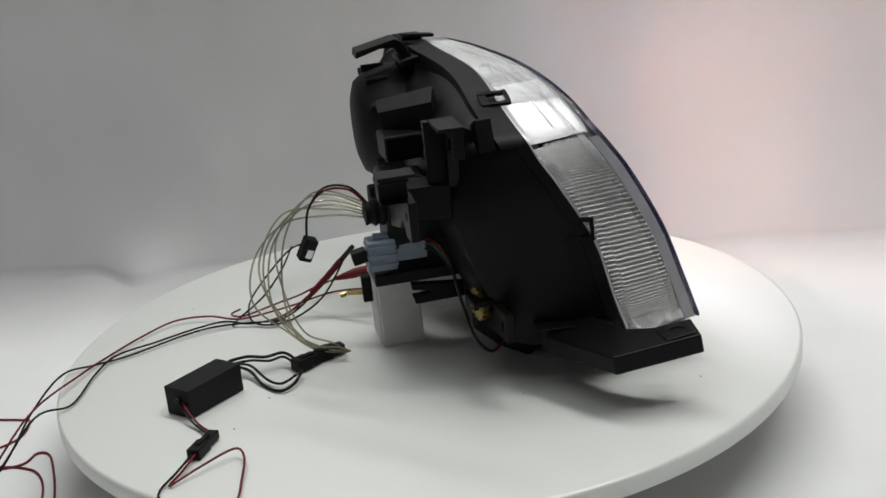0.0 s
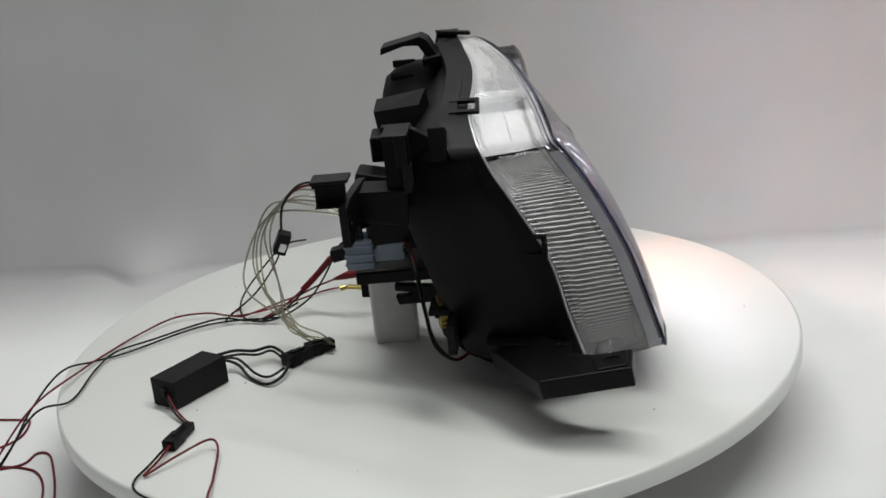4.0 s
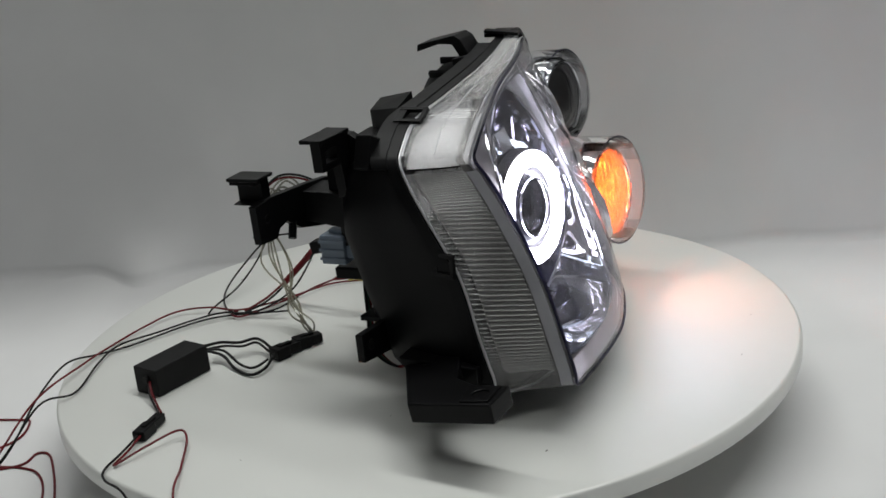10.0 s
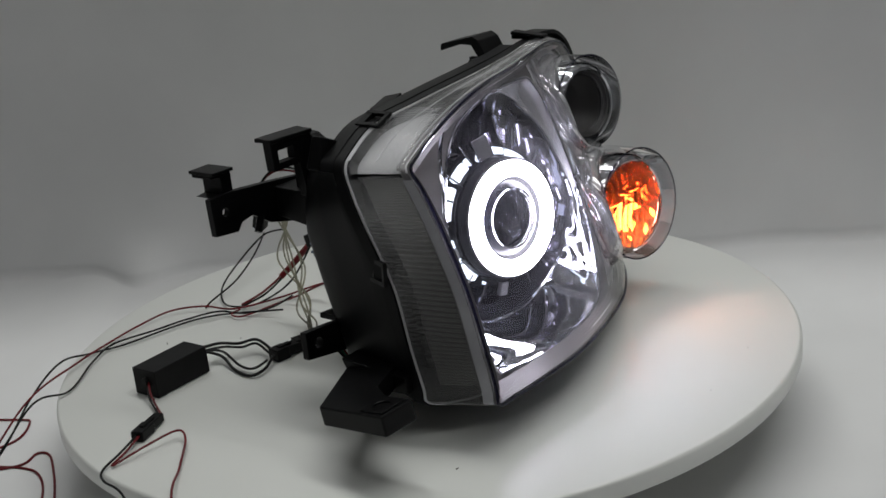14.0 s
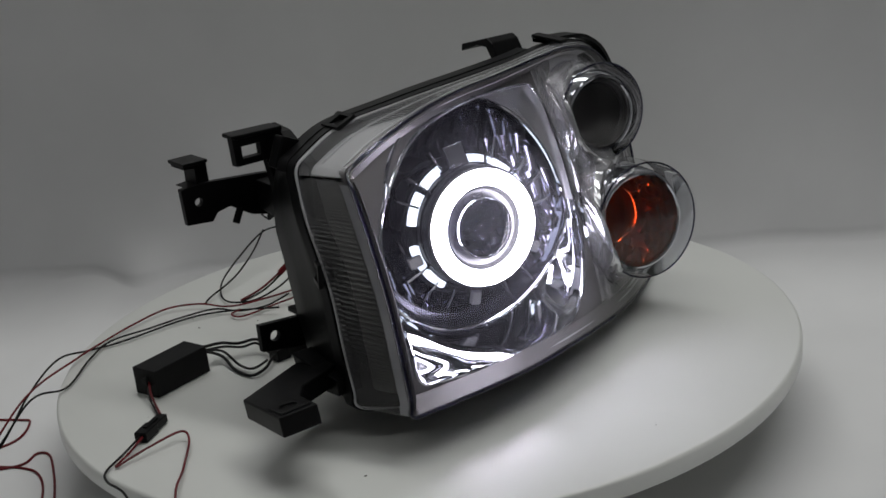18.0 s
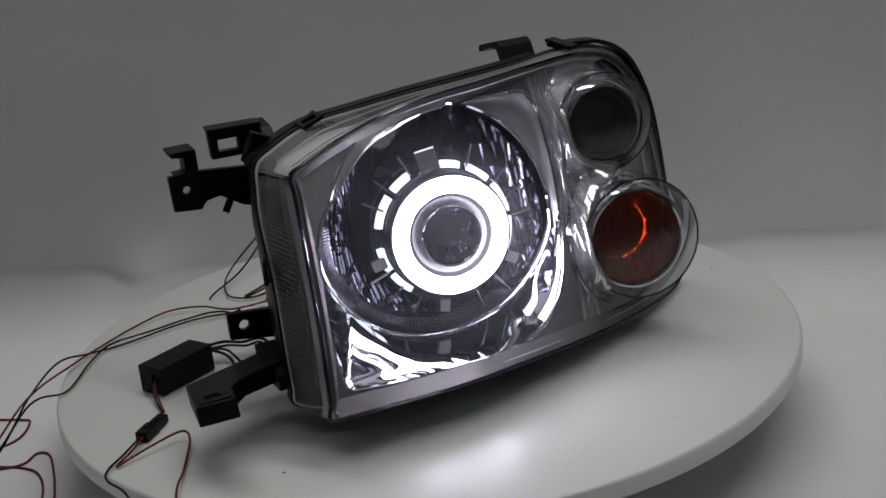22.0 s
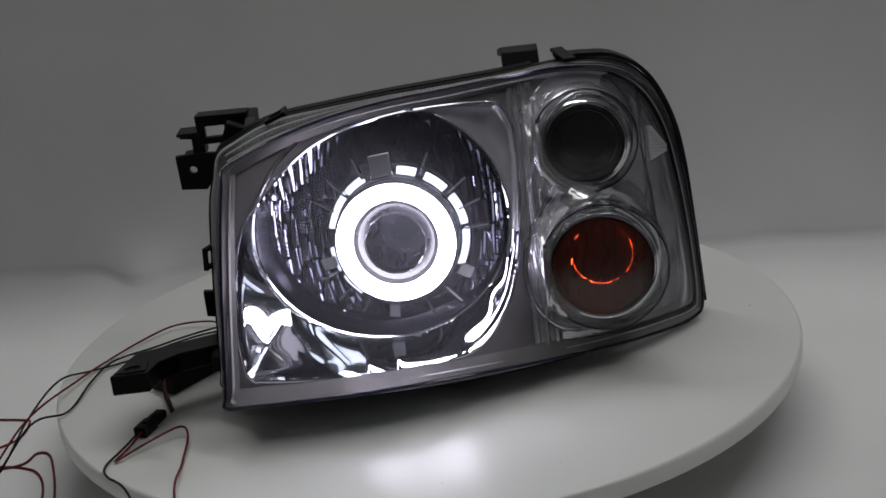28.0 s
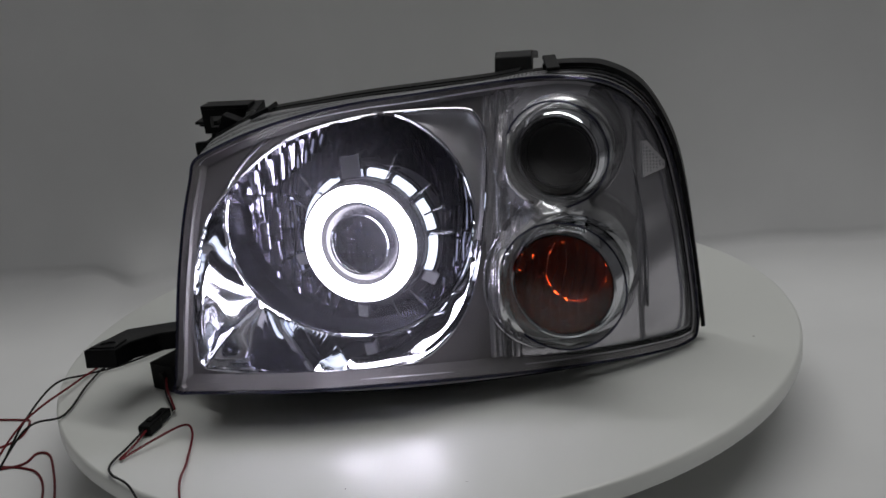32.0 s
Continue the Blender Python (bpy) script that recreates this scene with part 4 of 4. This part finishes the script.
def reflex_patch():
    """Small field of reflex beads on the satin end of the bezel."""
    across = Vector((0.016, front(0.207, 0.145) - front(0.191, 0.145), 0.0))
    rise = Vector((0.0, front(0.191, 0.162) - front(0.191, 0.136), 0.026))
    patch = part("reflex_patch", plate((0.1905, front(0.1905, 0.136) + 0.0130, 0.136), across, rise, [(0, 0), (0, 0.0275), (0.004, 0.0270), (0.0195, 0.0085), (0.0190, 0.0035)], 0.0012), M_LINER_WHITE, HEADLIGHT, "small three-cornered beaded reflex patch")
    for i in range(7):
        x = 0.1918 + 0.0023 * i
        for j in range(10):
            z = 0.1385 + 0.0007 * i + 0.0024 * j + 0.0012 * (i % 2)
            if z < 0.1625 - 0.0029 * i:
                part("bead", lathe([(0.0011, 0), (0.0008, 0.0008), (0, 0.0011)], pose(x, front(x, z) + 0.0122, z) @ pose(0, 0, 0, 90, 0, 24), 6), M_RIB_CREST, patch)
    part("end_line", tube([(x, front(x, z) + 0.0125, z) for x, z in ((0.190, 0.040), (0.191, 0.075), (0.1895, 0.105), (0.186, 0.132), (0.181, 0.158))], 0.0011, sides=6), M_CHROME, HEADLIGHT, "thin chrome moulding", smooth=True)
    part("lamp_link", box((0.133, front(0.133, 0.132) + 0.006, 0.133), (0.006, 0.008, 0.012), (0, 0, 0), 0.0015), M_CHROME, HEADLIGHT)


reflex_patch()


def rear_wiring():
    """Plugs and leads fixed to the back of the headlight."""
    H = HEADLIGHT
    plug = part("rear_plug", box((-0.062, 0.036, 0.0945), (0.020, 0.022, 0.024), (0, 0, 0), 0.0015), M_BLUEGREY, H, "blue-grey electrical plug")
    for dz in (-0.007, 0.0, 0.007):
        part("plug_rib", box((-0.062, 0.036, 0.0945 + dz), (0.0225, 0.023, 0.0022), (0, 0, 0), 0.0004), M_BLUEGREY, plug)
    part("plug_nose", box((-0.062, 0.014, 0.0945), (0.014, 0.026, 0.014), (0, 0, 0), 0.001), M_BLUEGREY, plug)
    part("plug_latch", box((-0.062, 0.026, 0.1075), (0.008, 0.030, 0.003), (4, 0, 0), 0.0006), M_BLUEGREY, plug)
    part("plug_collar", box((-0.062, 0.053, 0.0945), (0.012, 0.012, 0.010), (-12, 0, 0), 0.001), M_BLACK, plug)
    part("terminal_block", box((0.0, 0.0445, 0.046), (0.012, 0.008, 0.022), (0, 0, -3), 0.0008), M_BLACK, H, "small dark terminal block")
    part("spade_terminal", box((0.0, 0.054, 0.043), (0.006, 0.014, 0.0025), (8, 0, 0), 0.0006), M_BRASS, H, "yellow brass spade terminal")
    part("crimp", tube([(0.0, 0.062, 0.0435), (-0.001, 0.067, 0.0425)], 0.0020, 2, 8), M_BRASS, H, smooth=True)
    for mat, o in ((M_GREEN, 0.0), (M_RED, 0.003), (M_WIRE_BLACK, -0.003)):
        part("rear_lead", tube([(-0.062, 0.004, 0.0945 + o), (-0.078 + o, -0.002, 0.100 + o), (-0.104 + o, -0.010, 0.090 + o), (-0.113 + o, -0.014, 0.064), (-0.122 + o, -0.020, 0.038), (-0.114, -0.034, 0.020), (-0.10, -0.05, 0.026)], 0.0011), mat, H, smooth=True)


def loose_plug():
    """Small dark plug that hangs on two leads behind the lamp and turns with it."""
    for mat, o in ((M_RED, 0.0), (M_WIRE_BLACK, 0.0022)):
        part("hanging_lead", tube([(-0.055, 0.040, 0.130 + o), (-0.062, 0.054, 0.148 + o), (-0.072, 0.074, 0.153 + o), (-0.079 - o * 0.4, 0.088, 0.142), (-0.080 - o * 0.4, 0.092, 0.121)], 0.0009), mat, HEADLIGHT, smooth=True)
    m = pose(-0.081, 0.0925, 0.113, 24, -14, 10)
    shell = part("hanging_plug", bevelled(box_at(m, (0, 0, 0), (0.009, 0.010, 0.018)), 0.0008), M_BLACK, HEADLIGHT, "small dark plug hanging on two leads")
    part("plug_window", box_at(m, (-0.0046, -0.001, -0.002), (0.0006, 0.005, 0.007)), M_SATIN, shell)


loose_plug()
rear_wiring()


# ---- loose things on the turntable ----
def support_block():
    top = tagged(new("card_block"), "white card block propping up the headlight", "block")
    part("block_body", box((-0.0055, 0.0222, 0.0330), (0.036, 0.0345, 0.0660), (0, 0, 3), 0.0012), M_WHITE_CARD, top)
    part("block_flap", box((-0.0065, 0.0401, 0.0330), (0.030, 0.0012, 0.056), (0, 0, 3), 0.0004), M_WHITE_CARD, top)
    return top


CARD_BLOCK = support_block()


def power_box():
    top = tagged(new("power_box"), "small black driver box lying on the white disc", "box")
    part("case", bevelled(box_at(pose(0, 0, 0.0115), (0, 0, 0), (0.026, 0.056, 0.0225)), 0.0008), M_BLACK_SOFT, top)
    part("grommet", lathe([(0.0028, 0), (0.0028, 0.003), (0, 0.003)], pose(0.002, -0.028, 0.014) @ pose(0, 0, 0, 90), 12), M_WIRE_BLACK, top)
    return top


BOX_AT = pose(-0.2045, -0.0475, 0.0002, 0, 0, -39)
POWER_BOX = power_box()


def wire(name, points, mat, label, radius=0.00088, lift=0.0012):
    return tagged(part(name, tube([(x, y, z + lift) for x, y, z in points], radius, 8, 7), mat, smooth=True), label, "wire")


def plug(name, m, mat, label, size=(0.010, 0.020, 0.008)):
    top = tagged(new(name), label, "connector")
    w, l, h = size
    part("shell", bevelled(box_at(pose(0, 0, 0), (0, -l * 0.22, h / 2), (w, l * 0.55, h)), 0.0008), mat, top)
    part("mate", bevelled(box_at(pose(0, 0, 0), (0, l * 0.30, h / 2), (w * 0.8, l * 0.5, h * 0.8)), 0.0006), mat, top)
    part("catch", box_at(pose(0, 0, 0), (0, 0, h * 1.02), (w * 0.35, l * 0.5, h * 0.16)), mat, top)
    top.matrix_basis = m
    return top


G = GROUND
LOOSE = []      # leads between the driver box and the ring plugs
STUB = []       # short pair from the driver box to the inline plug
TAIL = []       # inline plug and its leads over the edge
PAIR = []       # ring plugs
ARCS = []       # clear leads that swing with the lamp
LOOPS = []      # leads clipped to the lamp's plug
TRAIL = []      # leads that trail from the table's edge


def wiring():
    # pair from the driver box to its plug, then over the edge
    STUB.append(wire("red_lead", [(-0.2190, -0.0700, 0.012), (-0.2160, -0.0850, 0.008), (-0.2100, -0.1000, 0.003), (-0.2045, -0.1160, 0.004)], M_RED, "short red wire from the driver box"))
    STUB.append(wire("black_lead", [(-0.2205, -0.0700, 0.010), (-0.2165, -0.0880, 0.005), (-0.2110, -0.1020, 0.002), (-0.2060, -0.1165, 0.003)], M_WIRE_BLACK, "short black wire from the driver box"))
    TAIL.append(plug("inline_plug", pose(-0.2095, -0.1385, 0.0003, 0, 0, -20), M_BLACK, "black two-pin inline plug on the disc", (0.010, 0.032, 0.008)))
    TAIL.append(wire("black_lead", [(-0.2150, -0.1520, 0.004), (-0.2240, -0.1750, 0.002), (-0.2320, -0.1960, 0.001), (-0.2280, -0.2120, 0.001), (-0.2120, -0.2330, 0.001), (-0.198, -0.262, -0.012), (-0.19, -0.275, G)], M_WIRE_BLACK, "black wire running over the disc edge"))
    TAIL.append(wire("red_lead", [(-0.2130, -0.1530, 0.004), (-0.2200, -0.1740, 0.002), (-0.2260, -0.1900, 0.001), (-0.2060, -0.1720, 0.004), (-0.1850, -0.1560, 0.006), (-0.1775, -0.1680, 0.004), (-0.1770, -0.2050, 0.001), (-0.1760, -0.2520, -0.001), (-0.172, -0.266, G)], M_RED, "red wire looping over the disc edge"))
    # two black leads from the box to the lamp plug
    LOOSE.append(wire("black_lead", [(-0.1830, -0.0180, 0.014), (-0.1700, -0.0080, 0.012), (-0.1550, -0.0080, 0.010), (-0.1400, -0.0040, 0.010), (-0.1270, -0.0200, 0.006)], M_WIRE_BLACK, "black wire from driver box to plug", 0.0013))
    LOOSE.append(wire("black_lead", [(-0.1840, -0.0200, 0.012), (-0.1680, -0.0220, 0.006), (-0.1560, -0.0420, 0.001), (-0.1410, -0.0580, 0.001), (-0.1300, -0.0500, 0.003), (-0.1250, -0.0310, 0.005)], M_WIRE_BLACK, "black wire from driver box to plug", 0.0013))
    for dx, dz in ((0.0026, 0.0), (0.0022, 0.0004)):
        LOOSE.append(wire("black_lead", [(-0.1830 + dx, -0.0195, 0.012), (-0.1690 + dx, -0.0120 - 3 * dx * (dz > 0), 0.010 - 4 * dz), (-0.1545 + dx, -0.0120 - 12 * dx * (dz > 0), 0.008 - 12 * dz), (-0.1405, -0.0075 - 18 * dx * (dz > 0), 0.008 - 14 * dz), (-0.1290, -0.0240 - 7 * dx * (dz > 0), 0.005)], M_WIRE_BLACK, "black wire from driver box to plug", 0.0011))
    PAIR.append(plug("ring_plug", pose(-0.1165, -0.0215, 0.0003, 0, 0, -48), M_BLACK, "black ring-light plug on the disc", (0.013, 0.024, 0.010)))
    PAIR.append(plug("ring_plug", pose(-0.0990, -0.0060, 0.0003, 0, 0, -62), M_BLACK, "black ring-light plug on the disc", (0.012, 0.023, 0.010)))
    # clear leads from the plug up to the lamp's back
    rng = random.Random(11)
    for k in range(6):
        o, w, v = 0.0032 * (k - 2.5), rng.uniform(-0.006, 0.006), rng.uniform(-0.007, 0.007)
        ARCS.append(wire("clear_lead", [(-0.0940 + o * 0.2, 0.0000, 0.007), (-0.1120 + o, 0.0060 + v, 0.008 + abs(v)), (-0.1340 + o + w, 0.0100 - o, 0.022 + v), (-0.1500 + o * 1.7 + w, 0.0100 + o, 0.056 + w), (-0.1470 + o * 1.6, 0.0060 - o, 0.096 + o + v),
                                          (-0.124 + o + v, v, 0.128 + o + w), (-0.094 + w, -0.004 + o, 0.134 + o), (-0.068, -0.006 + o * 0.6, 0.126 + o * 0.6)], M_CLEAR_WIRE, "clear sheathed wire arching up to the headlight", 0.0008))
    # long supply leads, off the table on one side
    for mat, name, label, pts in (
            (M_RED, "red_cable", "long red supply wire trailing off the disc",
             [(-0.049, 0.134, 0.001), (-0.083, 0.135, 0.001), (-0.124, 0.103, 0.003), (-0.164, 0.087, 0.003), (-0.194, 0.100, 0.004), (-0.225, 0.100, 0.003), (-0.251, 0.072, 0.002), (-0.272, 0.04, 0.001), (-0.288, 0.0, 0.003), (-0.312, -0.07, 0.004), (-0.345, -0.12, -0.03), (-0.40, -0.16, G)]),
            (M_WIRE_BLACK, "black_cable", "long black supply wire trailing off the disc",
             [(-0.118, 0.062, 0.006), (-0.140, 0.070, 0.004), (-0.165, 0.078, 0.002), (-0.190, 0.073, 0.003), (-0.216, 0.062, 0.002), (-0.255, 0.034, 0.001), (-0.282, 0.022, 0.001), (-0.305, 0.006, 0.002), (-0.322, -0.035, -0.01), (-0.345, -0.085, -0.04), (-0.40, -0.13, G)]),
            (M_WIRE_BLACK, "black_cable", "long black supply wire trailing off the disc",
             [(-0.110, 0.085, 0.010), (-0.130, 0.076, 0.004), (-0.155, 0.075, 0.002), (-0.178, 0.082, 0.004), (-0.205, 0.074, 0.003), (-0.234, 0.057, 0.002), (-0.265, 0.036, 0.002), (-0.276, 0.0, 0.002), (-0.284, -0.055, 0.001), (-0.308, -0.075, 0.002), (-0.34, -0.115, -0.03), (-0.41, -0.15, G)]),
            (M_WIRE_BLACK, "black_cable", "black wire looping up behind the plug",
             [(-0.120, 0.20, 0.034), (-0.142, 0.195, 0.032), (-0.165, 0.165, 0.018), (-0.180, 0.130, 0.006), (-0.176, 0.094, 0.002), (-0.160, 0.078, 0.002), (-0.138, 0.080, 0.004), (-0.110, 0.090, 0.018), (-0.084, 0.082, 0.058)]),
            (M_WIRE_BLACK, "black_cable", "black wire looping up behind the plug",
             [(-0.142, 0.198, 0.033), (-0.152, 0.168, 0.020), (-0.168, 0.135, 0.008), (-0.188, 0.098, 0.003), (-0.192, 0.088, 0.001)]),
            (M_RED, "red_cable", "red wire ending in a rubber boot",
             [(-0.164, 0.087, 0.004), (-0.172, 0.082, 0.002), (-0.160, 0.074, 0.002), (-0.130, 0.098, 0.002), (-0.112, 0.094, 0.008), (-0.092, 0.074, 0.022), (-0.072, 0.060, 0.0325)])):
        lead = wire(name, pts, mat, label, 0.00088)
        if "boot" not in label:
            (LOOPS if "trailing" not in label else TRAIL).append(lead)
    sleeve = tagged(new("clip_lead"), "red sleeved crocodile clip lead", "clip")
    part("lead", tube([(-0.158, 0.080, 0.004), (-0.138, 0.088, 0.011), (-0.118, 0.094, 0.024)], 0.0011, 6, 8), M_RED, sleeve, smooth=True)
    part("lead", tube([(-0.158, 0.078, 0.003), (-0.136, 0.092, 0.008), (-0.112, 0.098, 0.026), (-0.090, 0.088, 0.049)], 0.0010, 6, 8), M_WIRE_BLACK, sleeve, smooth=True)
    part("sleeve", tube([(-0.120, 0.094, 0.022), (-0.106, 0.095, 0.034), (-0.091, 0.090, 0.050)], 0.0030, 6, 8), M_RED, sleeve, smooth=True)
    part("jaw", tube([(-0.090, 0.090, 0.051), (-0.078, 0.078, 0.066)], 0.0022, 2, 6), M_WIRE_BLACK, sleeve, smooth=True)
    LOOPS.append(sleeve)
    # rubber boot over the end of the second red wire
    boot = bmesh.new()
    rows = [[Vector((-0.0745 + 0.031 * s, 0.060 + 0.0008 * s, 0.0332 + 0.0055 * s)) + Vector((0, w * r * math.cos(a * math.pi / 5), r * math.sin(a * math.pi / 5))) for a in range(10)]
            for s, r, w in ((0.0, 0.0012, 1.0), (0.08, 0.0019, 1.0), (0.35, 0.0034, 1.1), (0.6, 0.0044, 1.2), (1.0, 0.0038, 1.2))]
    tagged(part("rubber_boot", merge(boot, strip(rows)), M_RED, smooth=True), "dark red rubber boot on a wire end", "boot")
    # leads on the cloth beside the table
    for pts in ([(-0.46, 0.10, G), (-0.42, 0.075, G), (-0.392, 0.066, G), (-0.381, 0.059, G), (-0.382, 0.028, G), (-0.40, 0.01, G), (-0.44, 0.0, G)],
                [(-0.44, -0.01, G), (-0.40, -0.028, G), (-0.367, -0.026, G), (-0.358, -0.008, G), (-0.346, -0.014, G), (-0.334, -0.05, G), (-0.325, -0.086, G), (-0.315, -0.14, G)],
                [(-0.44, 0.0, G), (-0.40, -0.02, G), (-0.365, -0.032, G), (-0.347, -0.048, G), (-0.335, -0.084, G), (-0.33, -0.14, G)]):
        wire("red_cable", [(x + 0.018, y, z) for x, y, z in pts], M_RED, "red supply wire lying on the cloth", 0.00105)


wiring()

# ---- dust on the disc ----
def dust():
    rng = random.Random(5)
    bm = bmesh.new()
    for k in range(20):
        a, r = rng.uniform(0, 6.283), 0.29 * math.sqrt(rng.random())
        s = rng.uniform(0.0003, 0.0008)
        merge(bm, box_at(pose(r * math.cos(a), r * math.sin(a), 0.0003, 0, 0, rng.uniform(0, 180)), (0, 0, 0), (s * rng.uniform(1, 4), s, 0.0004)))
    return tagged(part("dust_specks", bm, M_SPECK), "scattered dark dust specks on the disc", "dust", kind="stuff")


DUST = dust()


# ---- movement ----
FLASHES = [-0.12 + 0.68 * k for k in range(22)] + [14.84, 15.5, 16.1] + [16.81 + 0.68 * k for k in range(23)]


def motions():
    turn = [(t, pose(0, 0, 0, 0, 0, a)) for t, a in TURN]
    for ob in (HEADLIGHT, CARD_BLOCK, DUST):
        walk(ob, turn)
    walk(TABLE, [(t, TABLE_AT @ m) for t, m in turn])
    creep = ((0, 0.031, -0.048), (3.5, 0.020, -0.034), (6, 0.006, -0.006), (9, 0.0, 0.0), (12, -0.001, -0.003), (17, -0.001, -0.003), (21, 0.0015, 0.0), (25, 0.008, 0.0), (32, 0.012, 0.003))
    walk(POWER_BOX, [(t, Matrix.Translation((x, y, 0)) @ BOX_AT) for t, x, y in creep])
    swing = (13, 10.5, 4, 0, 1.5, 0, -1, -2, -3)
    grommet = Matrix.Translation((-0.2195, -0.0690, 0))
    for obs, share in ((LOOSE, 0.8), (PAIR, 0.62)):
        for ob in obs:
            rest = ob.matrix_basis.copy()
            walk(ob, [(t, Matrix.Translation((x * share, y * share, 0)) @ rest) for t, x, y in creep])
    for ob in STUB:
        walk(ob, [(t, Matrix.Translation((x, y, 0)) @ grommet @ pose(0, 0, 0, 0, 0, a) @ grommet.inverted()) for (t, x, y), a in zip(creep, swing)])
    drift = ((0, 0.044, -0.040), (3, 0.030, -0.027), (6, 0.011, -0.009), (9, 0, 0), (14, -0.002, 0), (20, 0.002, -0.003), (28, -0.001, 0.006), (32, 0.002, 0.008))
    for ob in TAIL:
        rest = ob.matrix_basis.copy()
        walk(ob, [(t, Matrix.Translation((x, y, 0)) @ rest) for t, x, y in drift])
    for ob in ARCS:
        about = Matrix.Translation((-0.094, 0, 0))
        walk(ob, [(s, Matrix.Translation((x, y, 0)) @ about @ pose(0, 0, 0, 0, 0, a) @ about.inverted()) for (s, x, y), a in zip(creep, (0, -15, -30, -48, -62, -70, -75, -78, -80))])
    loops = ((0, 0.024, -0.033), (3.5, 0.017, -0.024), (6, 0.009, -0.012), (9, 0, 0), (13, -0.006, 0.018), (17, -0.008, 0.030), (21, -0.010, 0.042), (23, 0.004, 0.046), (25, 0.030, 0.050), (28, 0.062, 0.050), (32, 0.064, 0.050))
    for ob in LOOPS:
        walk(ob, [(s, pose(x, y, 0)) for s, x, y in loops])
    trail = ((0, 0.002, -0.022), (3.5, 0.0, -0.015), (6, 0.0, -0.007), (9, 0, 0), (14, -0.006, 0.006), (19, -0.010, 0.014), (22, -0.008, 0.006), (25, -0.004, -0.014), (28, 0.002, -0.034), (32, 0.0, -0.040))
    for ob in TRAIL:
        walk(ob, [(s, pose(x, y, 0)) for s, x, y in trail])
    # the added LED board turns its lit face forward to imitate each flash
    rows = [(-0.5, 178)] if FLASHES[0] > 0 else []
    for c in FLASHES:
        e = 0.055 if c < 14.5 else 0.03
        rows += [(c - 0.15 - e, 178), (c - 0.11 - e, 94), (c - 0.07 - e, 10), (c + 0.09, 10), (c + 0.20, 92), (c + 0.27, 178)]
    rows = [(t, a) for t, a in rows if 0 <= t <= 32]
    rows = [(0, 10)] + rows + [(32, 178)]
    walk(BOARD, [(t, BOARD_PIVOT @ pose(0, 0, 0, a, 0, 0)) for t, a in rows])


motions()
